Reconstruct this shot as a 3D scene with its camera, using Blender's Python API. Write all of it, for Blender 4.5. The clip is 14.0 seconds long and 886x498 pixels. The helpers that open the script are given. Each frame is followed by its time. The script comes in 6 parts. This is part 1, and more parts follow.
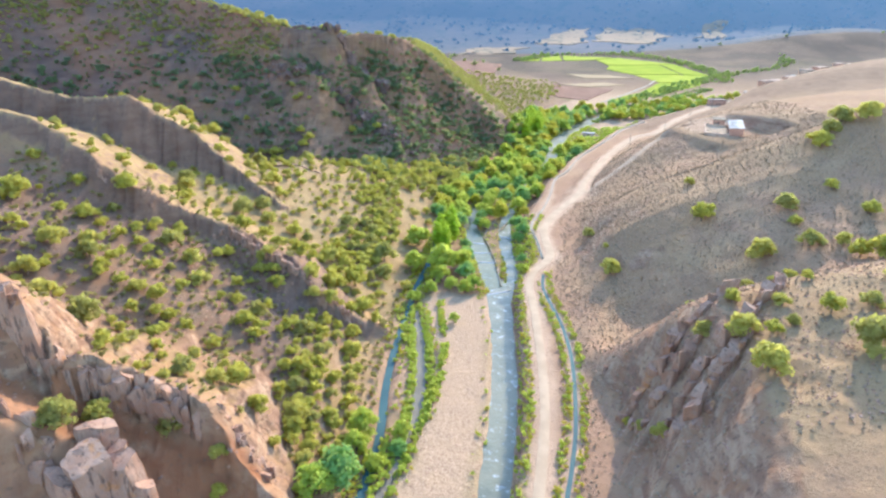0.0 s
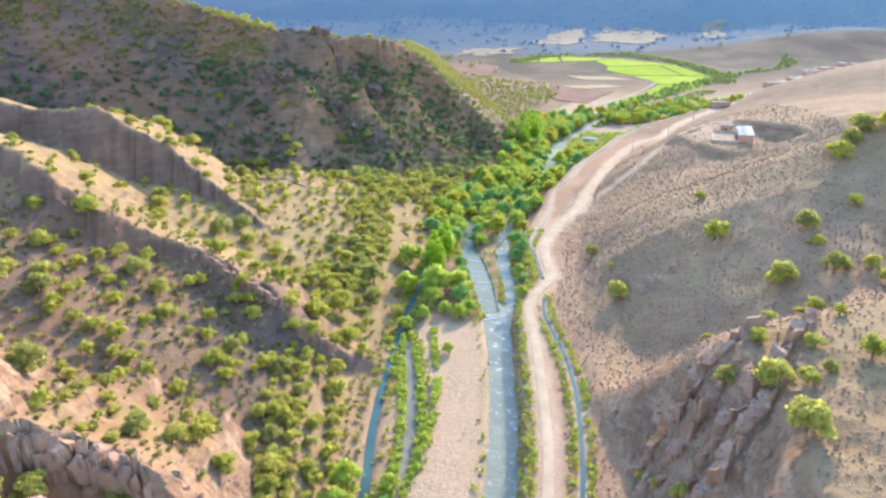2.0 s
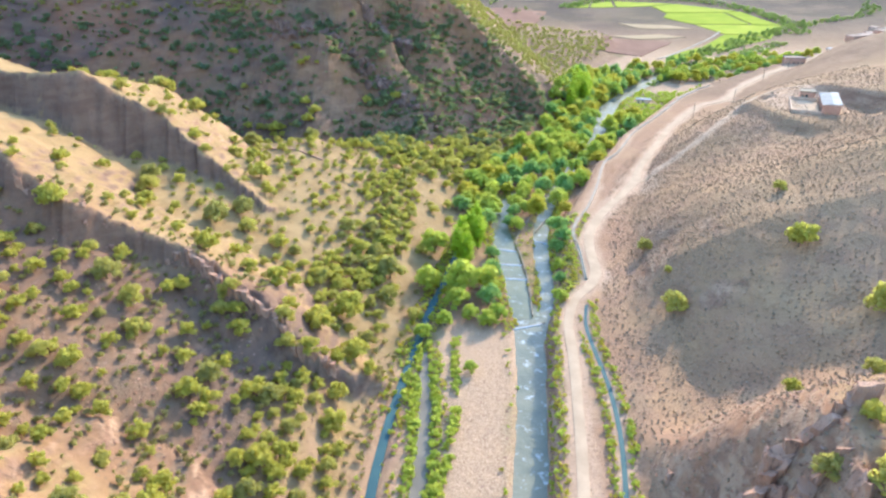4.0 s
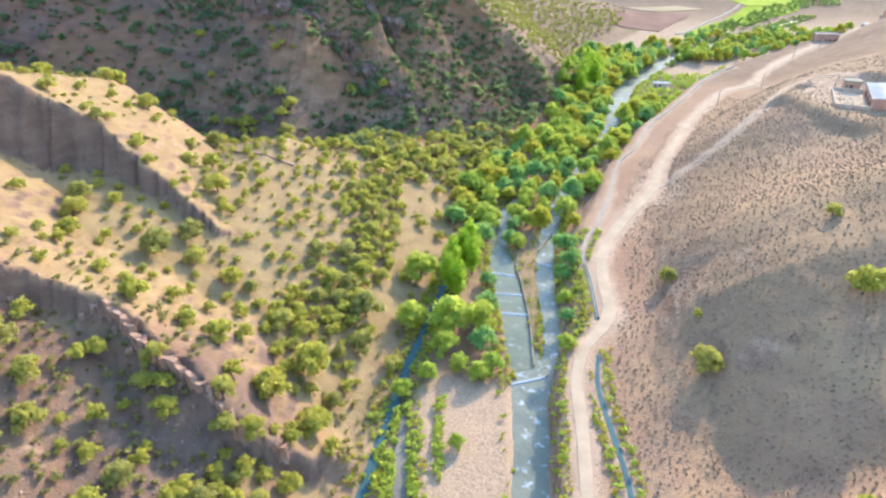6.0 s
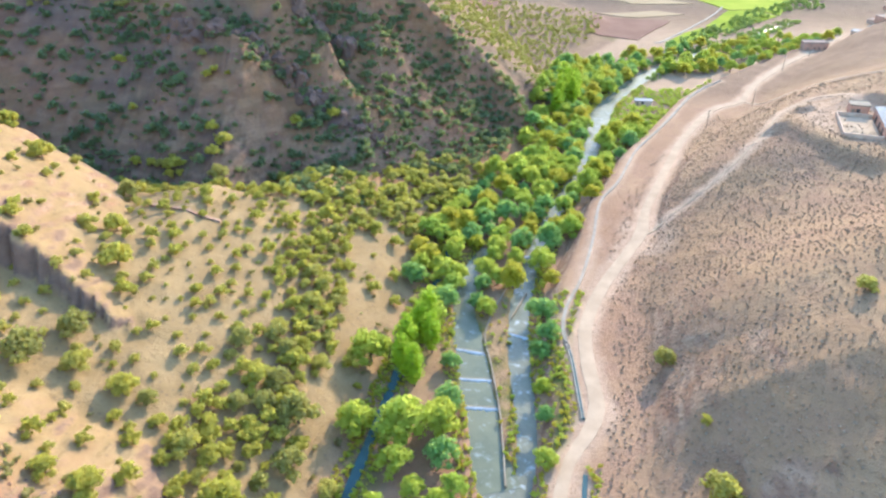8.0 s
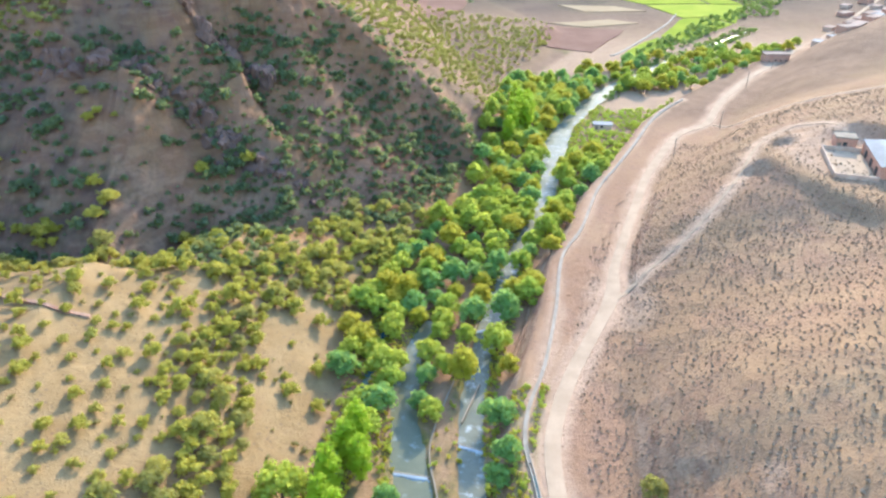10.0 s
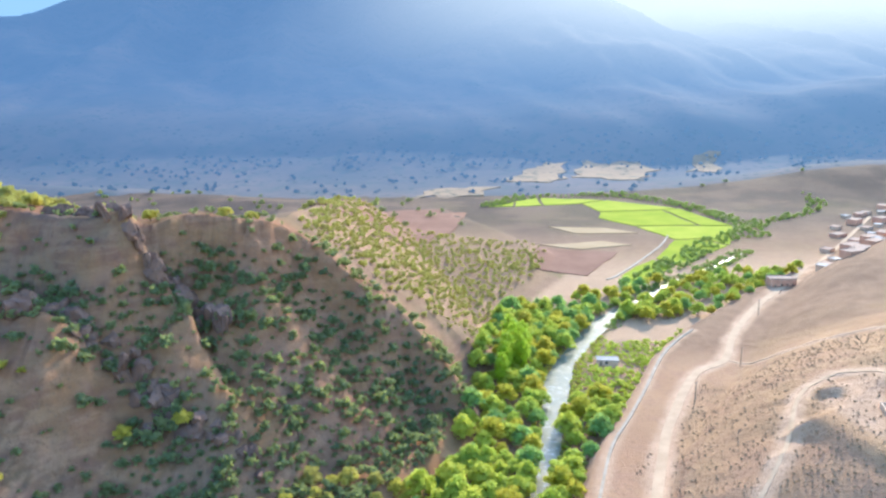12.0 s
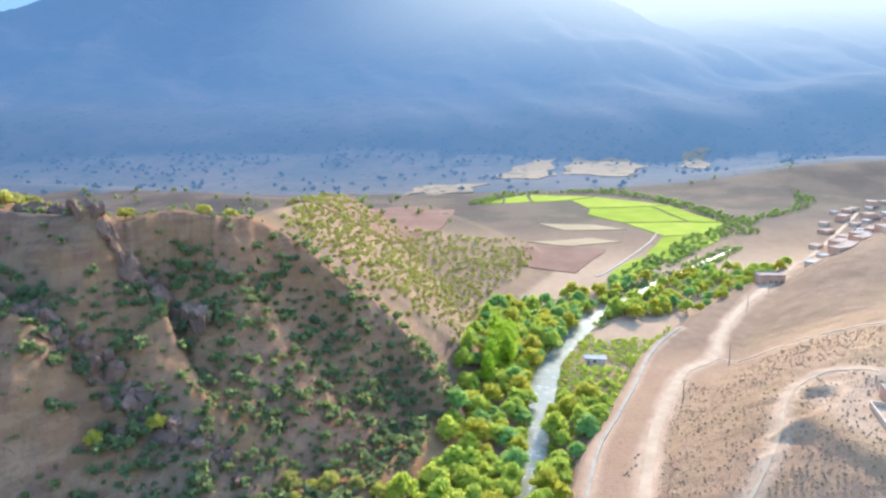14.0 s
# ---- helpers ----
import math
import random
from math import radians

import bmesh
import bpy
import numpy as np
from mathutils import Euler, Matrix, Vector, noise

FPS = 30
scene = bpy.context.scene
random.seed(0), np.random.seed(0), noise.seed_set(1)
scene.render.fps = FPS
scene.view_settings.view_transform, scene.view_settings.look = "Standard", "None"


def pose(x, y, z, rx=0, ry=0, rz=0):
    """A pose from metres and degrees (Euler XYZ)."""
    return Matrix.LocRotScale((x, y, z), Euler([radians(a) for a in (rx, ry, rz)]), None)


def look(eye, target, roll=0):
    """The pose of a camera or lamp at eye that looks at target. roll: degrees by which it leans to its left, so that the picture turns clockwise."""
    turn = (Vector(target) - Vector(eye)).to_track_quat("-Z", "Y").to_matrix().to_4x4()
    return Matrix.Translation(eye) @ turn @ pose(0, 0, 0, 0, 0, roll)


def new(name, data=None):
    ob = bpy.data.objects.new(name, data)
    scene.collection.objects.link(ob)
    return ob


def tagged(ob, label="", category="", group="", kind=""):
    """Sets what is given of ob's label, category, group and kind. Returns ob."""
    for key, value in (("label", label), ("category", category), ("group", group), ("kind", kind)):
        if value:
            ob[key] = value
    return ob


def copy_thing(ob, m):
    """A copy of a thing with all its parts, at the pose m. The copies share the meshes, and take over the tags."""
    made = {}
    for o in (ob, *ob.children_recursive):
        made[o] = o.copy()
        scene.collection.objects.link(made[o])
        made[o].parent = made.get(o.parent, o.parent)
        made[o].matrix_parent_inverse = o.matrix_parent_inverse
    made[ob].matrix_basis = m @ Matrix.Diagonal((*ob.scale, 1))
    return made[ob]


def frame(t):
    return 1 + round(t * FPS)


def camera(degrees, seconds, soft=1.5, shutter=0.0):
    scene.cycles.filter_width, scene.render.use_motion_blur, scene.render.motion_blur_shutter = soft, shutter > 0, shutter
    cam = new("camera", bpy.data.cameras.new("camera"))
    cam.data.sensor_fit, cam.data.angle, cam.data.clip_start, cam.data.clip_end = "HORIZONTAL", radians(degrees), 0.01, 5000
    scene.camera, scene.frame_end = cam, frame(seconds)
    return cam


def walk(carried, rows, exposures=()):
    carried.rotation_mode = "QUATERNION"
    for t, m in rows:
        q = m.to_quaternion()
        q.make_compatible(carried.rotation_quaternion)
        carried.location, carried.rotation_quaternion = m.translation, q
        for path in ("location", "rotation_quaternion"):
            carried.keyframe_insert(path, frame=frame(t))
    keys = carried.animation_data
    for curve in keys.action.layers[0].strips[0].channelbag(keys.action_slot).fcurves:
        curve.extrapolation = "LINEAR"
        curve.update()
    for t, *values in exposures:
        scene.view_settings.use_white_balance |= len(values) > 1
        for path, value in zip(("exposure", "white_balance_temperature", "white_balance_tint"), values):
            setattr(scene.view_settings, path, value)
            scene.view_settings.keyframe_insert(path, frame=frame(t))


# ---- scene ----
cam = camera(68.4, 14.0, soft=2.5)
PATH = [
    (0, (-0.026, 0.35, 99.885), (-0.025, 2.192, 99.107), -0.0),
    (0.5, (0.147, 2.255, 99.975), (0.146, 4.097, 99.196), -0.1),
    (1, (0.417, 6.083, 100.019), (0.418, 7.926, 99.241), -0.1),
    (1.5, (0.977, 11.177, 100.09), (0.98, 13.02, 99.313), -0.2),
    (2, (1.684, 17.722, 100.175), (1.69, 19.564, 99.396), -0.3),
    (2.5, (2.546, 24.655, 100.423), (2.556, 26.489, 99.625), -0.3),
    (2.7, (2.997, 27.936, 100.546), (3.009, 29.789, 99.792), -0.4),
    (4.8, (6.814, 64.55, 100.911), (6.64, 66.266, 99.9), -0.7),
    (5, (7.103, 68.012, 100.877), (6.962, 69.732, 99.865), -0.8),
    (5.2, (7.279, 71.297, 100.816), (7.138, 73.017, 99.804), -0.8),
    (5.3, (7.366, 72.94, 100.785), (7.372, 74.664, 99.772), -0.7),
    (5.5, (7.542, 76.225, 100.724), (7.548, 77.949, 99.711), -0.7),
    (5.7, (7.889, 79.821, 100.744), (7.895, 81.545, 99.731), -0.7),
    (5.8, (8.063, 81.619, 100.753), (7.93, 83.339, 99.742), -0.7),
    (6, (8.41, 85.215, 100.773), (8.277, 86.935, 99.762), -0.7),
    (6.5, (9.154, 93.787, 100.713), (9.078, 95.511, 99.702), -0.6),
    (7, (9.831, 102.953, 100.643), (9.785, 104.678, 99.631), -0.6),
    (7.5, (11.629, 111.696, 100.875), (11.528, 113.417, 99.862), -0.7),
    (7.7, (12.085, 115.27, 100.91), (11.991, 116.991, 99.895), -0.8),
    (9.8, (17.14, 154.236, 100.728), (17.193, 155.958, 99.714), -0.7),
    (10, (17.654, 157.875, 100.723), (17.708, 159.598, 99.709), -0.7),
    (10.2, (18.187, 161.426, 100.722), (18.248, 163.195, 99.793), -0.5),
    (10.5, (19.002, 166.83, 100.725), (19.064, 168.647, 99.893), -0.7),
    (11, (20.379, 176.295, 100.724), (20.448, 178.168, 100.025), -0.6),
    (11.5, (21.806, 185.204, 100.547), (21.884, 187.153, 100.104), -0.6),
    (12, (23.602, 192.676, 100.285), (23.68, 194.627, 99.853), -0.7),
    (12.5, (24.862, 196.289, 100.043), (24.943, 198.24, 99.61), -0.7),
    (13, (25.804, 196.908, 99.759), (25.893, 198.858, 99.325), -0.7),
    (13.5, (26.149, 196.617, 99.633), (26.246, 198.567, 99.196), -0.7),
    (14, (25.971, 196.698, 99.539), (26.076, 198.646, 99.098), -0.7),
]
walk(cam, [(t, look(eye, target, roll)) for t, eye, target, roll in PATH])

# ---- daylight: a hazy afternoon sun ahead of the camera, a little to the right ----
SUN_HEIGHT, SUN_TURN = 24.5, 28.0
world = bpy.data.worlds.new("sky")
scene.world = world
world.use_nodes = True
sky = world.node_tree.nodes.new("ShaderNodeTexSky")
sky.sky_type, sky.sun_disc = "NISHITA", False
sky.sun_elevation, sky.sun_rotation = radians(SUN_HEIGHT), radians(SUN_TURN)
sky.air_density, sky.dust_density, sky.ozone_density = 1.7, 1.4, 5.0
world.node_tree.nodes["Background"].inputs["Strength"].default_value = 0.15
haze = world.node_tree.nodes.new("ShaderNodeMix")
haze.data_type, haze.blend_type = "RGBA", "MULTIPLY"
haze.inputs[0].default_value, haze.inputs[7].default_value = 1.0, (0.98, 0.985, 1.07, 1.0)
world.node_tree.links.new(sky.outputs["Color"], haze.inputs[6])
world.node_tree.links.new(haze.outputs[2], world.node_tree.nodes["Background"].inputs["Color"])
sun = new("sun", bpy.data.lights.new("sun", "SUN"))
sun.data.energy, sun.data.angle, sun.data.color = 1.75, radians(0.9), (1.0, 0.88, 0.70)
sun.matrix_world = look((0, 0, 0), (-math.sin(radians(SUN_TURN)) * math.cos(radians(SUN_HEIGHT)),
                                    -math.cos(radians(SUN_TURN)) * math.cos(radians(SUN_HEIGHT)), -math.sin(radians(SUN_HEIGHT))))
scene.view_settings.exposure = 2.30
scene.view_settings.use_white_balance = True
scene.view_settings.white_balance_temperature, scene.view_settings.white_balance_tint = 6000, 6


# ---- materials ----
class Nodes:
    """Short hand for building a node material."""

    def __init__(self, name):
        self.mat = bpy.data.materials.new(name)
        self.mat.use_nodes = True
        self.tree = self.mat.node_tree
        self.surface = self.tree.nodes["Principled BSDF"]
        self.out = self.tree.nodes["Material Output"]
        self.place = self.tree.nodes.new("ShaderNodeNewGeometry").outputs["Position"]

    def node(self, kind, **inputs):
        n = self.tree.nodes.new(kind)
        for key, value in inputs.items():
            self.give(n.inputs[key.replace("_", " ")], value)
        return n

    def give(self, socket, value):
        if isinstance(value, bpy.types.NodeSocket):
            self.tree.links.new(value, socket)
        elif isinstance(value, tuple) and len(value) == 3 and socket.type == "RGBA":
            socket.default_value = (*value, 1)
        else:
            socket.default_value = value

    def noise(self, size, detail=3.0, rough=0.55, vector=None):
        n = self.node("ShaderNodeTexNoise", Scale=1.0 / size, Detail=detail, Roughness=rough)
        self.give(n.inputs["Vector"], vector if vector is not None else self.place)
        return n.outputs["Fac"]

    def stretch(self, x, y, z):
        n = self.node("ShaderNodeVectorMath", Vector=self.place)
        n.operation = "MULTIPLY"
        n.inputs[1].default_value = (x, y, z)
        return n.outputs[0]

    def cells(self, size, feature="F1", vector=None):
        n = self.node("ShaderNodeTexVoronoi", Scale=1.0 / size)
        n.feature = feature
        self.give(n.inputs["Vector"], vector if vector is not None else self.place)
        return n.outputs["Distance"]

    def steps(self, fac, a, b):
        n = self.node("ShaderNodeMapRange", Value=fac, From_Min=a, From_Max=b)
        n.interpolation_type = "SMOOTHSTEP"
        return n.outputs["Result"]

    def mix(self, fac, a, b, blend="MIX"):
        n = self.tree.nodes.new("ShaderNodeMix")
        n.data_type, n.blend_type = "RGBA", blend
        self.give(n.inputs[0], fac)
        self.give(n.inputs[6], a)
        self.give(n.inputs[7], b)
        return n.outputs[2]

    def math(self, op, a, b=0.0):
        n = self.tree.nodes.new("ShaderNodeMath")
        n.operation = op
        self.give(n.inputs[0], a)
        self.give(n.inputs[1], b)
        return n.outputs[0]

    def bump(self, height, strength, distance):
        n = self.node("ShaderNodeBump", Height=height, Strength=strength, Distance=distance)
        self.give(self.surface.inputs["Normal"], n.outputs["Normal"])
        return n

    def mask(self, name):
        n = self.tree.nodes.new("ShaderNodeAttribute")
        n.attribute_name = name
        split = self.node("ShaderNodeSeparateColor", Color=n.outputs["Color"])
        return split.outputs[0], split.outputs[1], split.outputs[2]

    def finish(self, color, rough=0.9, spec=0.2, metal=0.0):
        self.give(self.surface.inputs["Base Color"], color)
        self.give(self.surface.inputs["Roughness"], rough)
        self.give(self.surface.inputs["Metallic"], metal)
        self.give(self.surface.inputs["Specular IOR Level"], spec)
        return self.mat


def ground_material():
    m = Nodes("dry_hillside")
    broad, mid, fine, grit = m.noise(38), m.noise(7, 4), m.noise(1.4, 5, 0.65), m.noise(0.35, 4, 0.7)
    rock, green, gravel = m.mask("cover")
    gold, red, dust = m.mask("cover_b")
    scree_shade, brown, hill_shade = m.mask("cover_c")
    soil = m.mix(m.steps(broad, 0.35, 0.65), (0.300, 0.166, 0.094), (0.370, 0.218, 0.122))
    soil = m.mix(m.steps(mid, 0.4, 0.68), soil, (0.317, 0.178, 0.108))
    soil = m.mix(m.math("MULTIPLY", m.steps(fine, 0.52, 0.72), 0.45), soil, (0.190, 0.103, 0.056))
    straw = m.mix(m.steps(mid, 0.35, 0.7), (0.335, 0.214, 0.099), (0.270, 0.167, 0.073))
    straw = m.mix(m.math("MULTIPLY", m.steps(fine, 0.5, 0.7), 0.5), straw, (0.262, 0.170, 0.075))
    # Dark scree tone, also used to paint shade on ridge and hill faces.
    soil = m.mix(scree_shade, soil, m.mix(m.steps(mid, 0.3, 0.7), (0.108, 0.066, 0.052), (0.168, 0.104, 0.077)))
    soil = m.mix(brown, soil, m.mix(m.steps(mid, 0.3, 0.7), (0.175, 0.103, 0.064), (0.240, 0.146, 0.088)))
    # Hill face ground darkened: its shade is put into the soil colour.
    soil = m.mix(hill_shade, soil, m.mix(m.steps(mid, 0.3, 0.7), (0.085, 0.050, 0.042), (0.132, 0.079, 0.062)))
    color = m.mix(gold, soil, straw)
    color = m.mix(m.math("MULTIPLY", red, m.steps(mid, 0.15, 0.5)), color, (0.275, 0.110, 0.050))
    strata = m.noise(3.0, 4, 0.6, m.stretch(0.35, 0.35, 1.6))
    stone = m.mix(m.steps(strata, 0.38, 0.62), (0.265, 0.145, 0.090), (0.405, 0.250, 0.155))
    stone = m.mix(m.math("MULTIPLY", m.steps(mid, 0.5, 0.75), 0.5), stone, (0.317, 0.146, 0.071))
    joints = m.noise(1.1, 5, 0.7, m.stretch(1.0, 1.0, 0.3))
    stone = m.mix(m.math("MULTIPLY", m.steps(joints, 0.54, 0.66), 0.6), stone, (0.095, 0.056, 0.040))
    color = m.mix(rock, color, stone)
    pebbles = m.mix(m.steps(m.noise(0.5, 4, 0.75), 0.36, 0.62), (0.30, 0.185, 0.112), (0.49, 0.315, 0.190))
    pebbles = m.mix(m.math("MULTIPLY", m.steps(mid, 0.45, 0.7), 0.4), pebbles, (0.470, 0.300, 0.170))
    color = m.mix(gravel, color, pebbles)
    # Far ground coloured darker with distance, in place of its haze and shade.
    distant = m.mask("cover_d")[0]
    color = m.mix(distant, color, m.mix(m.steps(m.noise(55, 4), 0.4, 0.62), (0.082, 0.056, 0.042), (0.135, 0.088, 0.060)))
    color = m.mix(m.math("MULTIPLY", green, m.steps(mid, 0.3, 0.6)), color, m.mix(m.steps(fine, 0.35, 0.65), (0.072, 0.097, 0.022), (0.190, 0.144, 0.032)))
    color = m.mix(dust, color, m.mix(m.steps(mid, 0.3, 0.7), (0.397, 0.249, 0.156), (0.476, 0.306, 0.193)))
    color = m.mix(m.math("MULTIPLY", m.steps(grit, 0.55, 0.75), 0.35), color, (0.127, 0.074, 0.040))
    dots = m.math("MULTIPLY", m.math("SUBTRACT", 1.0, m.steps(m.cells(1.5), 0.12, 0.3)), m.math("SUBTRACT", 0.55, gravel))
    color = m.mix(m.math("MULTIPLY", dots, m.steps(mid, 0.35, 0.6)), color, (0.156, 0.102, 0.067))
    height = m.math("ADD", m.math("MULTIPLY", fine, 0.7), m.math("MULTIPLY", grit, 0.3))
    height = m.math("ADD", height, m.math("MULTIPLY", m.math("MULTIPLY", joints, rock), 1.3))
    m.bump(height, 0.8, 0.7)
    return m.finish(color, 0.95, 0.1)


def plain(name, a, b, size=1.0, rough=0.85, spec=0.25, bump=0.3, metal=0.0, depth=0.05):
    """Two tones with blotches and grain."""
    m = Nodes(name)
    blot, grain = m.noise(size * 4, 4), m.noise(size * 0.4, 4, 0.7)
    color = m.mix(m.steps(blot, 0.3, 0.7), a, b)
    color = m.mix(m.math("MULTIPLY", m.steps(grain, 0.5, 0.8), 0.35), color, tuple(v * 0.55 for v in a))
    m.bump(grain, bump, depth)
    return m.finish(color, rough, spec, metal)


def leaf_material(name, dark, light, tint):
    """Foliage that lets light through, each tree and clump a little different."""
    m = Nodes(name)
    info = m.tree.nodes.new("ShaderNodeObjectInfo").outputs["Random"]
    island = m.tree.nodes.new("ShaderNodeNewGeometry").outputs["Random Per Island"]
    color = m.mix(island, dark, light)
    color = m.mix(m.math("MULTIPLY", info, 0.75), color, tint)
    color = m.mix(m.math("MULTIPLY", m.steps(m.noise(9), 0.4, 0.65), 0.5), color, tint)
    m.finish(color, 0.65, 0.25)
    glow = m.node("ShaderNodeBsdfTranslucent", Color=m.mix(0.5, color, (0.47, 0.50, 0.10)))
    both = m.node("ShaderNodeMixShader", Fac=0.62)
    m.give(both.inputs[1], m.surface.outputs[0])
    m.give(both.inputs[2], glow.outputs[0])
    m.give(m.out.inputs["Surface"], both.outputs[0])
    return m.mat


def rock_material(name, a, b):
    """Reddish bedded rock, jointed upright, with grey weathered skin and a few orange stains."""
    m = Nodes(name)
    broad, mid, grain = m.noise(5.0, 4), m.noise(1.3, 4, 0.6), m.noise(0.35, 4, 0.7)
    color = m.mix(m.steps(broad, 0.35, 0.65), a, b)
    color = m.mix(m.math("MULTIPLY", m.steps(mid, 0.45, 0.7), 0.6), color, (0.5 * a[0] + 0.31 * b[0], 0.55 * a[1] + 0.46 * b[1], 0.6 * a[2] + 0.59 * b[2]))
    stain = m.math("MULTIPLY", m.steps(m.noise(3.4, 2), 0.62, 0.72), 0.75)
    color = m.mix(stain, color, (1.09 * b[0], 0.81 * b[1], 0.45 * b[2]))
    joint = m.noise(0.9, 5, 0.7, m.stretch(1.0, 1.0, 0.22))
    color = m.mix(m.math("MULTIPLY", m.steps(joint, 0.53, 0.64), 0.7), color, (0.085, 0.055, 0.042))
    color = m.mix(m.math("MULTIPLY", m.steps(grain, 0.5, 0.75), 0.3), color, (0.150, 0.090, 0.065))
    m.bump(m.math("ADD", m.math("MULTIPLY", grain, 0.4), m.math("MULTIPLY", joint, -1.0)), 0.9, 0.5)
    return m.finish(color, 0.92, 0.15)


def water_material(name, shallow, deep, ripple, rough=0.16, spec=0.4, froth=0.0):
    m = Nodes(name)
    wave = m.noise(1.1, 4, 0.6)
    foam = m.steps(m.noise(2.6, 5, 0.7), 0.54, 0.70)
    color = m.mix(m.steps(m.noise(9), 0.3, 0.7), shallow, deep)
    color = m.mix(m.math("MULTIPLY", foam, froth), color, (0.66, 0.70, 0.72))
    m.bump(wave, ripple, 0.12)
    return m.finish(color, rough, spec)


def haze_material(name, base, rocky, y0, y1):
    """Far slopes: haze painted on as surface glow, growing with distance and towards the sun."""
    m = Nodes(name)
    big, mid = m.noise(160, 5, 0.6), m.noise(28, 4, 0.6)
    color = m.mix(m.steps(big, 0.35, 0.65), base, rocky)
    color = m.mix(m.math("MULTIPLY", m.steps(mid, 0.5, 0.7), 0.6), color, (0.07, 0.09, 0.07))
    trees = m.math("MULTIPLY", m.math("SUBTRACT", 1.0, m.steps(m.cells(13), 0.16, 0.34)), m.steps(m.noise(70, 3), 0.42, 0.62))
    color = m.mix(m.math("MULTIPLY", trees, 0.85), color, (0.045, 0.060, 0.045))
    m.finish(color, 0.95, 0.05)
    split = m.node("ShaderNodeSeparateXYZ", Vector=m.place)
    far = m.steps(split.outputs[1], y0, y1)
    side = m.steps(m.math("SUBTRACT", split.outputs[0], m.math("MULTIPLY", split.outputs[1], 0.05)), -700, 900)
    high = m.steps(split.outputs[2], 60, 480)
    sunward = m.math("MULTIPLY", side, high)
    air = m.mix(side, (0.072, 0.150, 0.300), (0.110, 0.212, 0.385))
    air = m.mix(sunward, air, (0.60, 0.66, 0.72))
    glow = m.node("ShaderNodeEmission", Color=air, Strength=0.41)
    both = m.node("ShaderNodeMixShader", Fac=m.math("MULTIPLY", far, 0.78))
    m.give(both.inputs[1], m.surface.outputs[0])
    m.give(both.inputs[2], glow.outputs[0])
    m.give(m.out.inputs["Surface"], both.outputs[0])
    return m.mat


GROUND = ground_material()
ROAD_DUST = plain("pale_road_dust", (0.385, 0.262, 0.164), (0.460, 0.318, 0.203), 1.2, 0.95, 0.1)
CONCRETE = plain("weathered_concrete", (0.29, 0.235, 0.175), (0.38, 0.315, 0.24), 0.8, 0.85, 0.2)
OLD_CONCRETE = plain("old_grey_concrete", (0.25, 0.185, 0.125), (0.33, 0.255, 0.18), 0.8, 0.9, 0.2)
STONE = rock_material("weathered_rock", (0.330, 0.168, 0.104), (0.430, 0.252, 0.168))
# Darker copy of the rock, the hill's shade put into its colour.
HILL_STONE = rock_material("shade_dark_red_rock", (0.140, 0.080, 0.060), (0.200, 0.118, 0.086))
WATER = water_material("river_water", (0.185, 0.172, 0.115), (0.120, 0.122, 0.086), 0.9, 0.30, 0.22, 0.42)
SIDE_WATER = water_material("green_side_water", (0.165, 0.158, 0.095), (0.115, 0.120, 0.075), 0.5, 0.30, 0.18, 0.2)
CANAL_WATER = water_material("canal_water", (0.06, 0.11, 0.105), (0.045, 0.085, 0.09), 0.3, 0.5, 0.05)
POND_WATER = water_material("shallow_water", (0.21, 0.170, 0.125), (0.15, 0.125, 0.095), 0.4, 0.5, 0.06)
BARK = plain("grey_brown_bark", (0.14, 0.10, 0.07), (0.24, 0.18, 0.13), 0.15, 0.95, 0.1)
OAK_LEAF = leaf_material("olive_oak_leaves", (0.34, 0.300, 0.050), (0.55, 0.485, 0.080), (0.57, 0.46, 0.085))
WILLOW_LEAF = leaf_material("fresh_willow_leaves", (0.27, 0.40, 0.055), (0.48, 0.57, 0.09), (0.55, 0.54, 0.07))
COOL_LEAF = leaf_material("cool_green_leaves", (0.15, 0.33, 0.10), (0.30, 0.47, 0.15), (0.26, 0.45, 0.13))
YELLOW_LEAF = leaf_material("turning_yellow_leaves", (0.36, 0.345, 0.030), (0.58, 0.51, 0.04), (0.60, 0.46, 0.05))
POPLAR_LEAF = leaf_material("bright_poplar_leaves", (0.25, 0.43, 0.020), (0.42, 0.56, 0.03), (0.40, 0.53, 0.025))
PALE_OAK_LEAF = leaf_material("pale_yellow_oak_leaves", (0.40, 0.335, 0.075), (0.58, 0.490, 0.115), (0.57, 0.46, 0.110))
GREY_OAK_LEAF = leaf_material("dusty_grey_oak_leaves", (0.28, 0.245, 0.07), (0.43, 0.375, 0.115), (0.42, 0.34, 0.10))
DUSTY_LEAF = leaf_material("dusty_shrub_leaves", (0.23, 0.185, 0.075), (0.36, 0.285, 0.115), (0.36, 0.27, 0.11))
# Leaf tone darkened for the hill's shade; far basin trees share it.
FAR_LEAF = leaf_material("shade_dark_scrub_leaves", (0.085, 0.140, 0.090), (0.150, 0.205, 0.115), (0.19, 0.215, 0.105))
BELT_LEAF = leaf_material("deep_green_leaves", (0.11, 0.21, 0.07), (0.20, 0.31, 0.10), (0.22, 0.31, 0.09))
TUFT = plain("dry_scrub", (0.265, 0.185, 0.118), (0.350, 0.245, 0.158), 0.6, 0.95, 0.1)
CROP = plain("young_rice", (0.22, 0.255, 0.024), (0.28, 0.30, 0.033), 5.0, 1.0, 0.03, 0.5, 0.0, 0.2)
CROP_LIGHT = plain("ripening_rice", (0.25, 0.285, 0.03), (0.33, 0.33, 0.045), 5.0, 1.0, 0.03, 0.5, 0.0, 0.2)
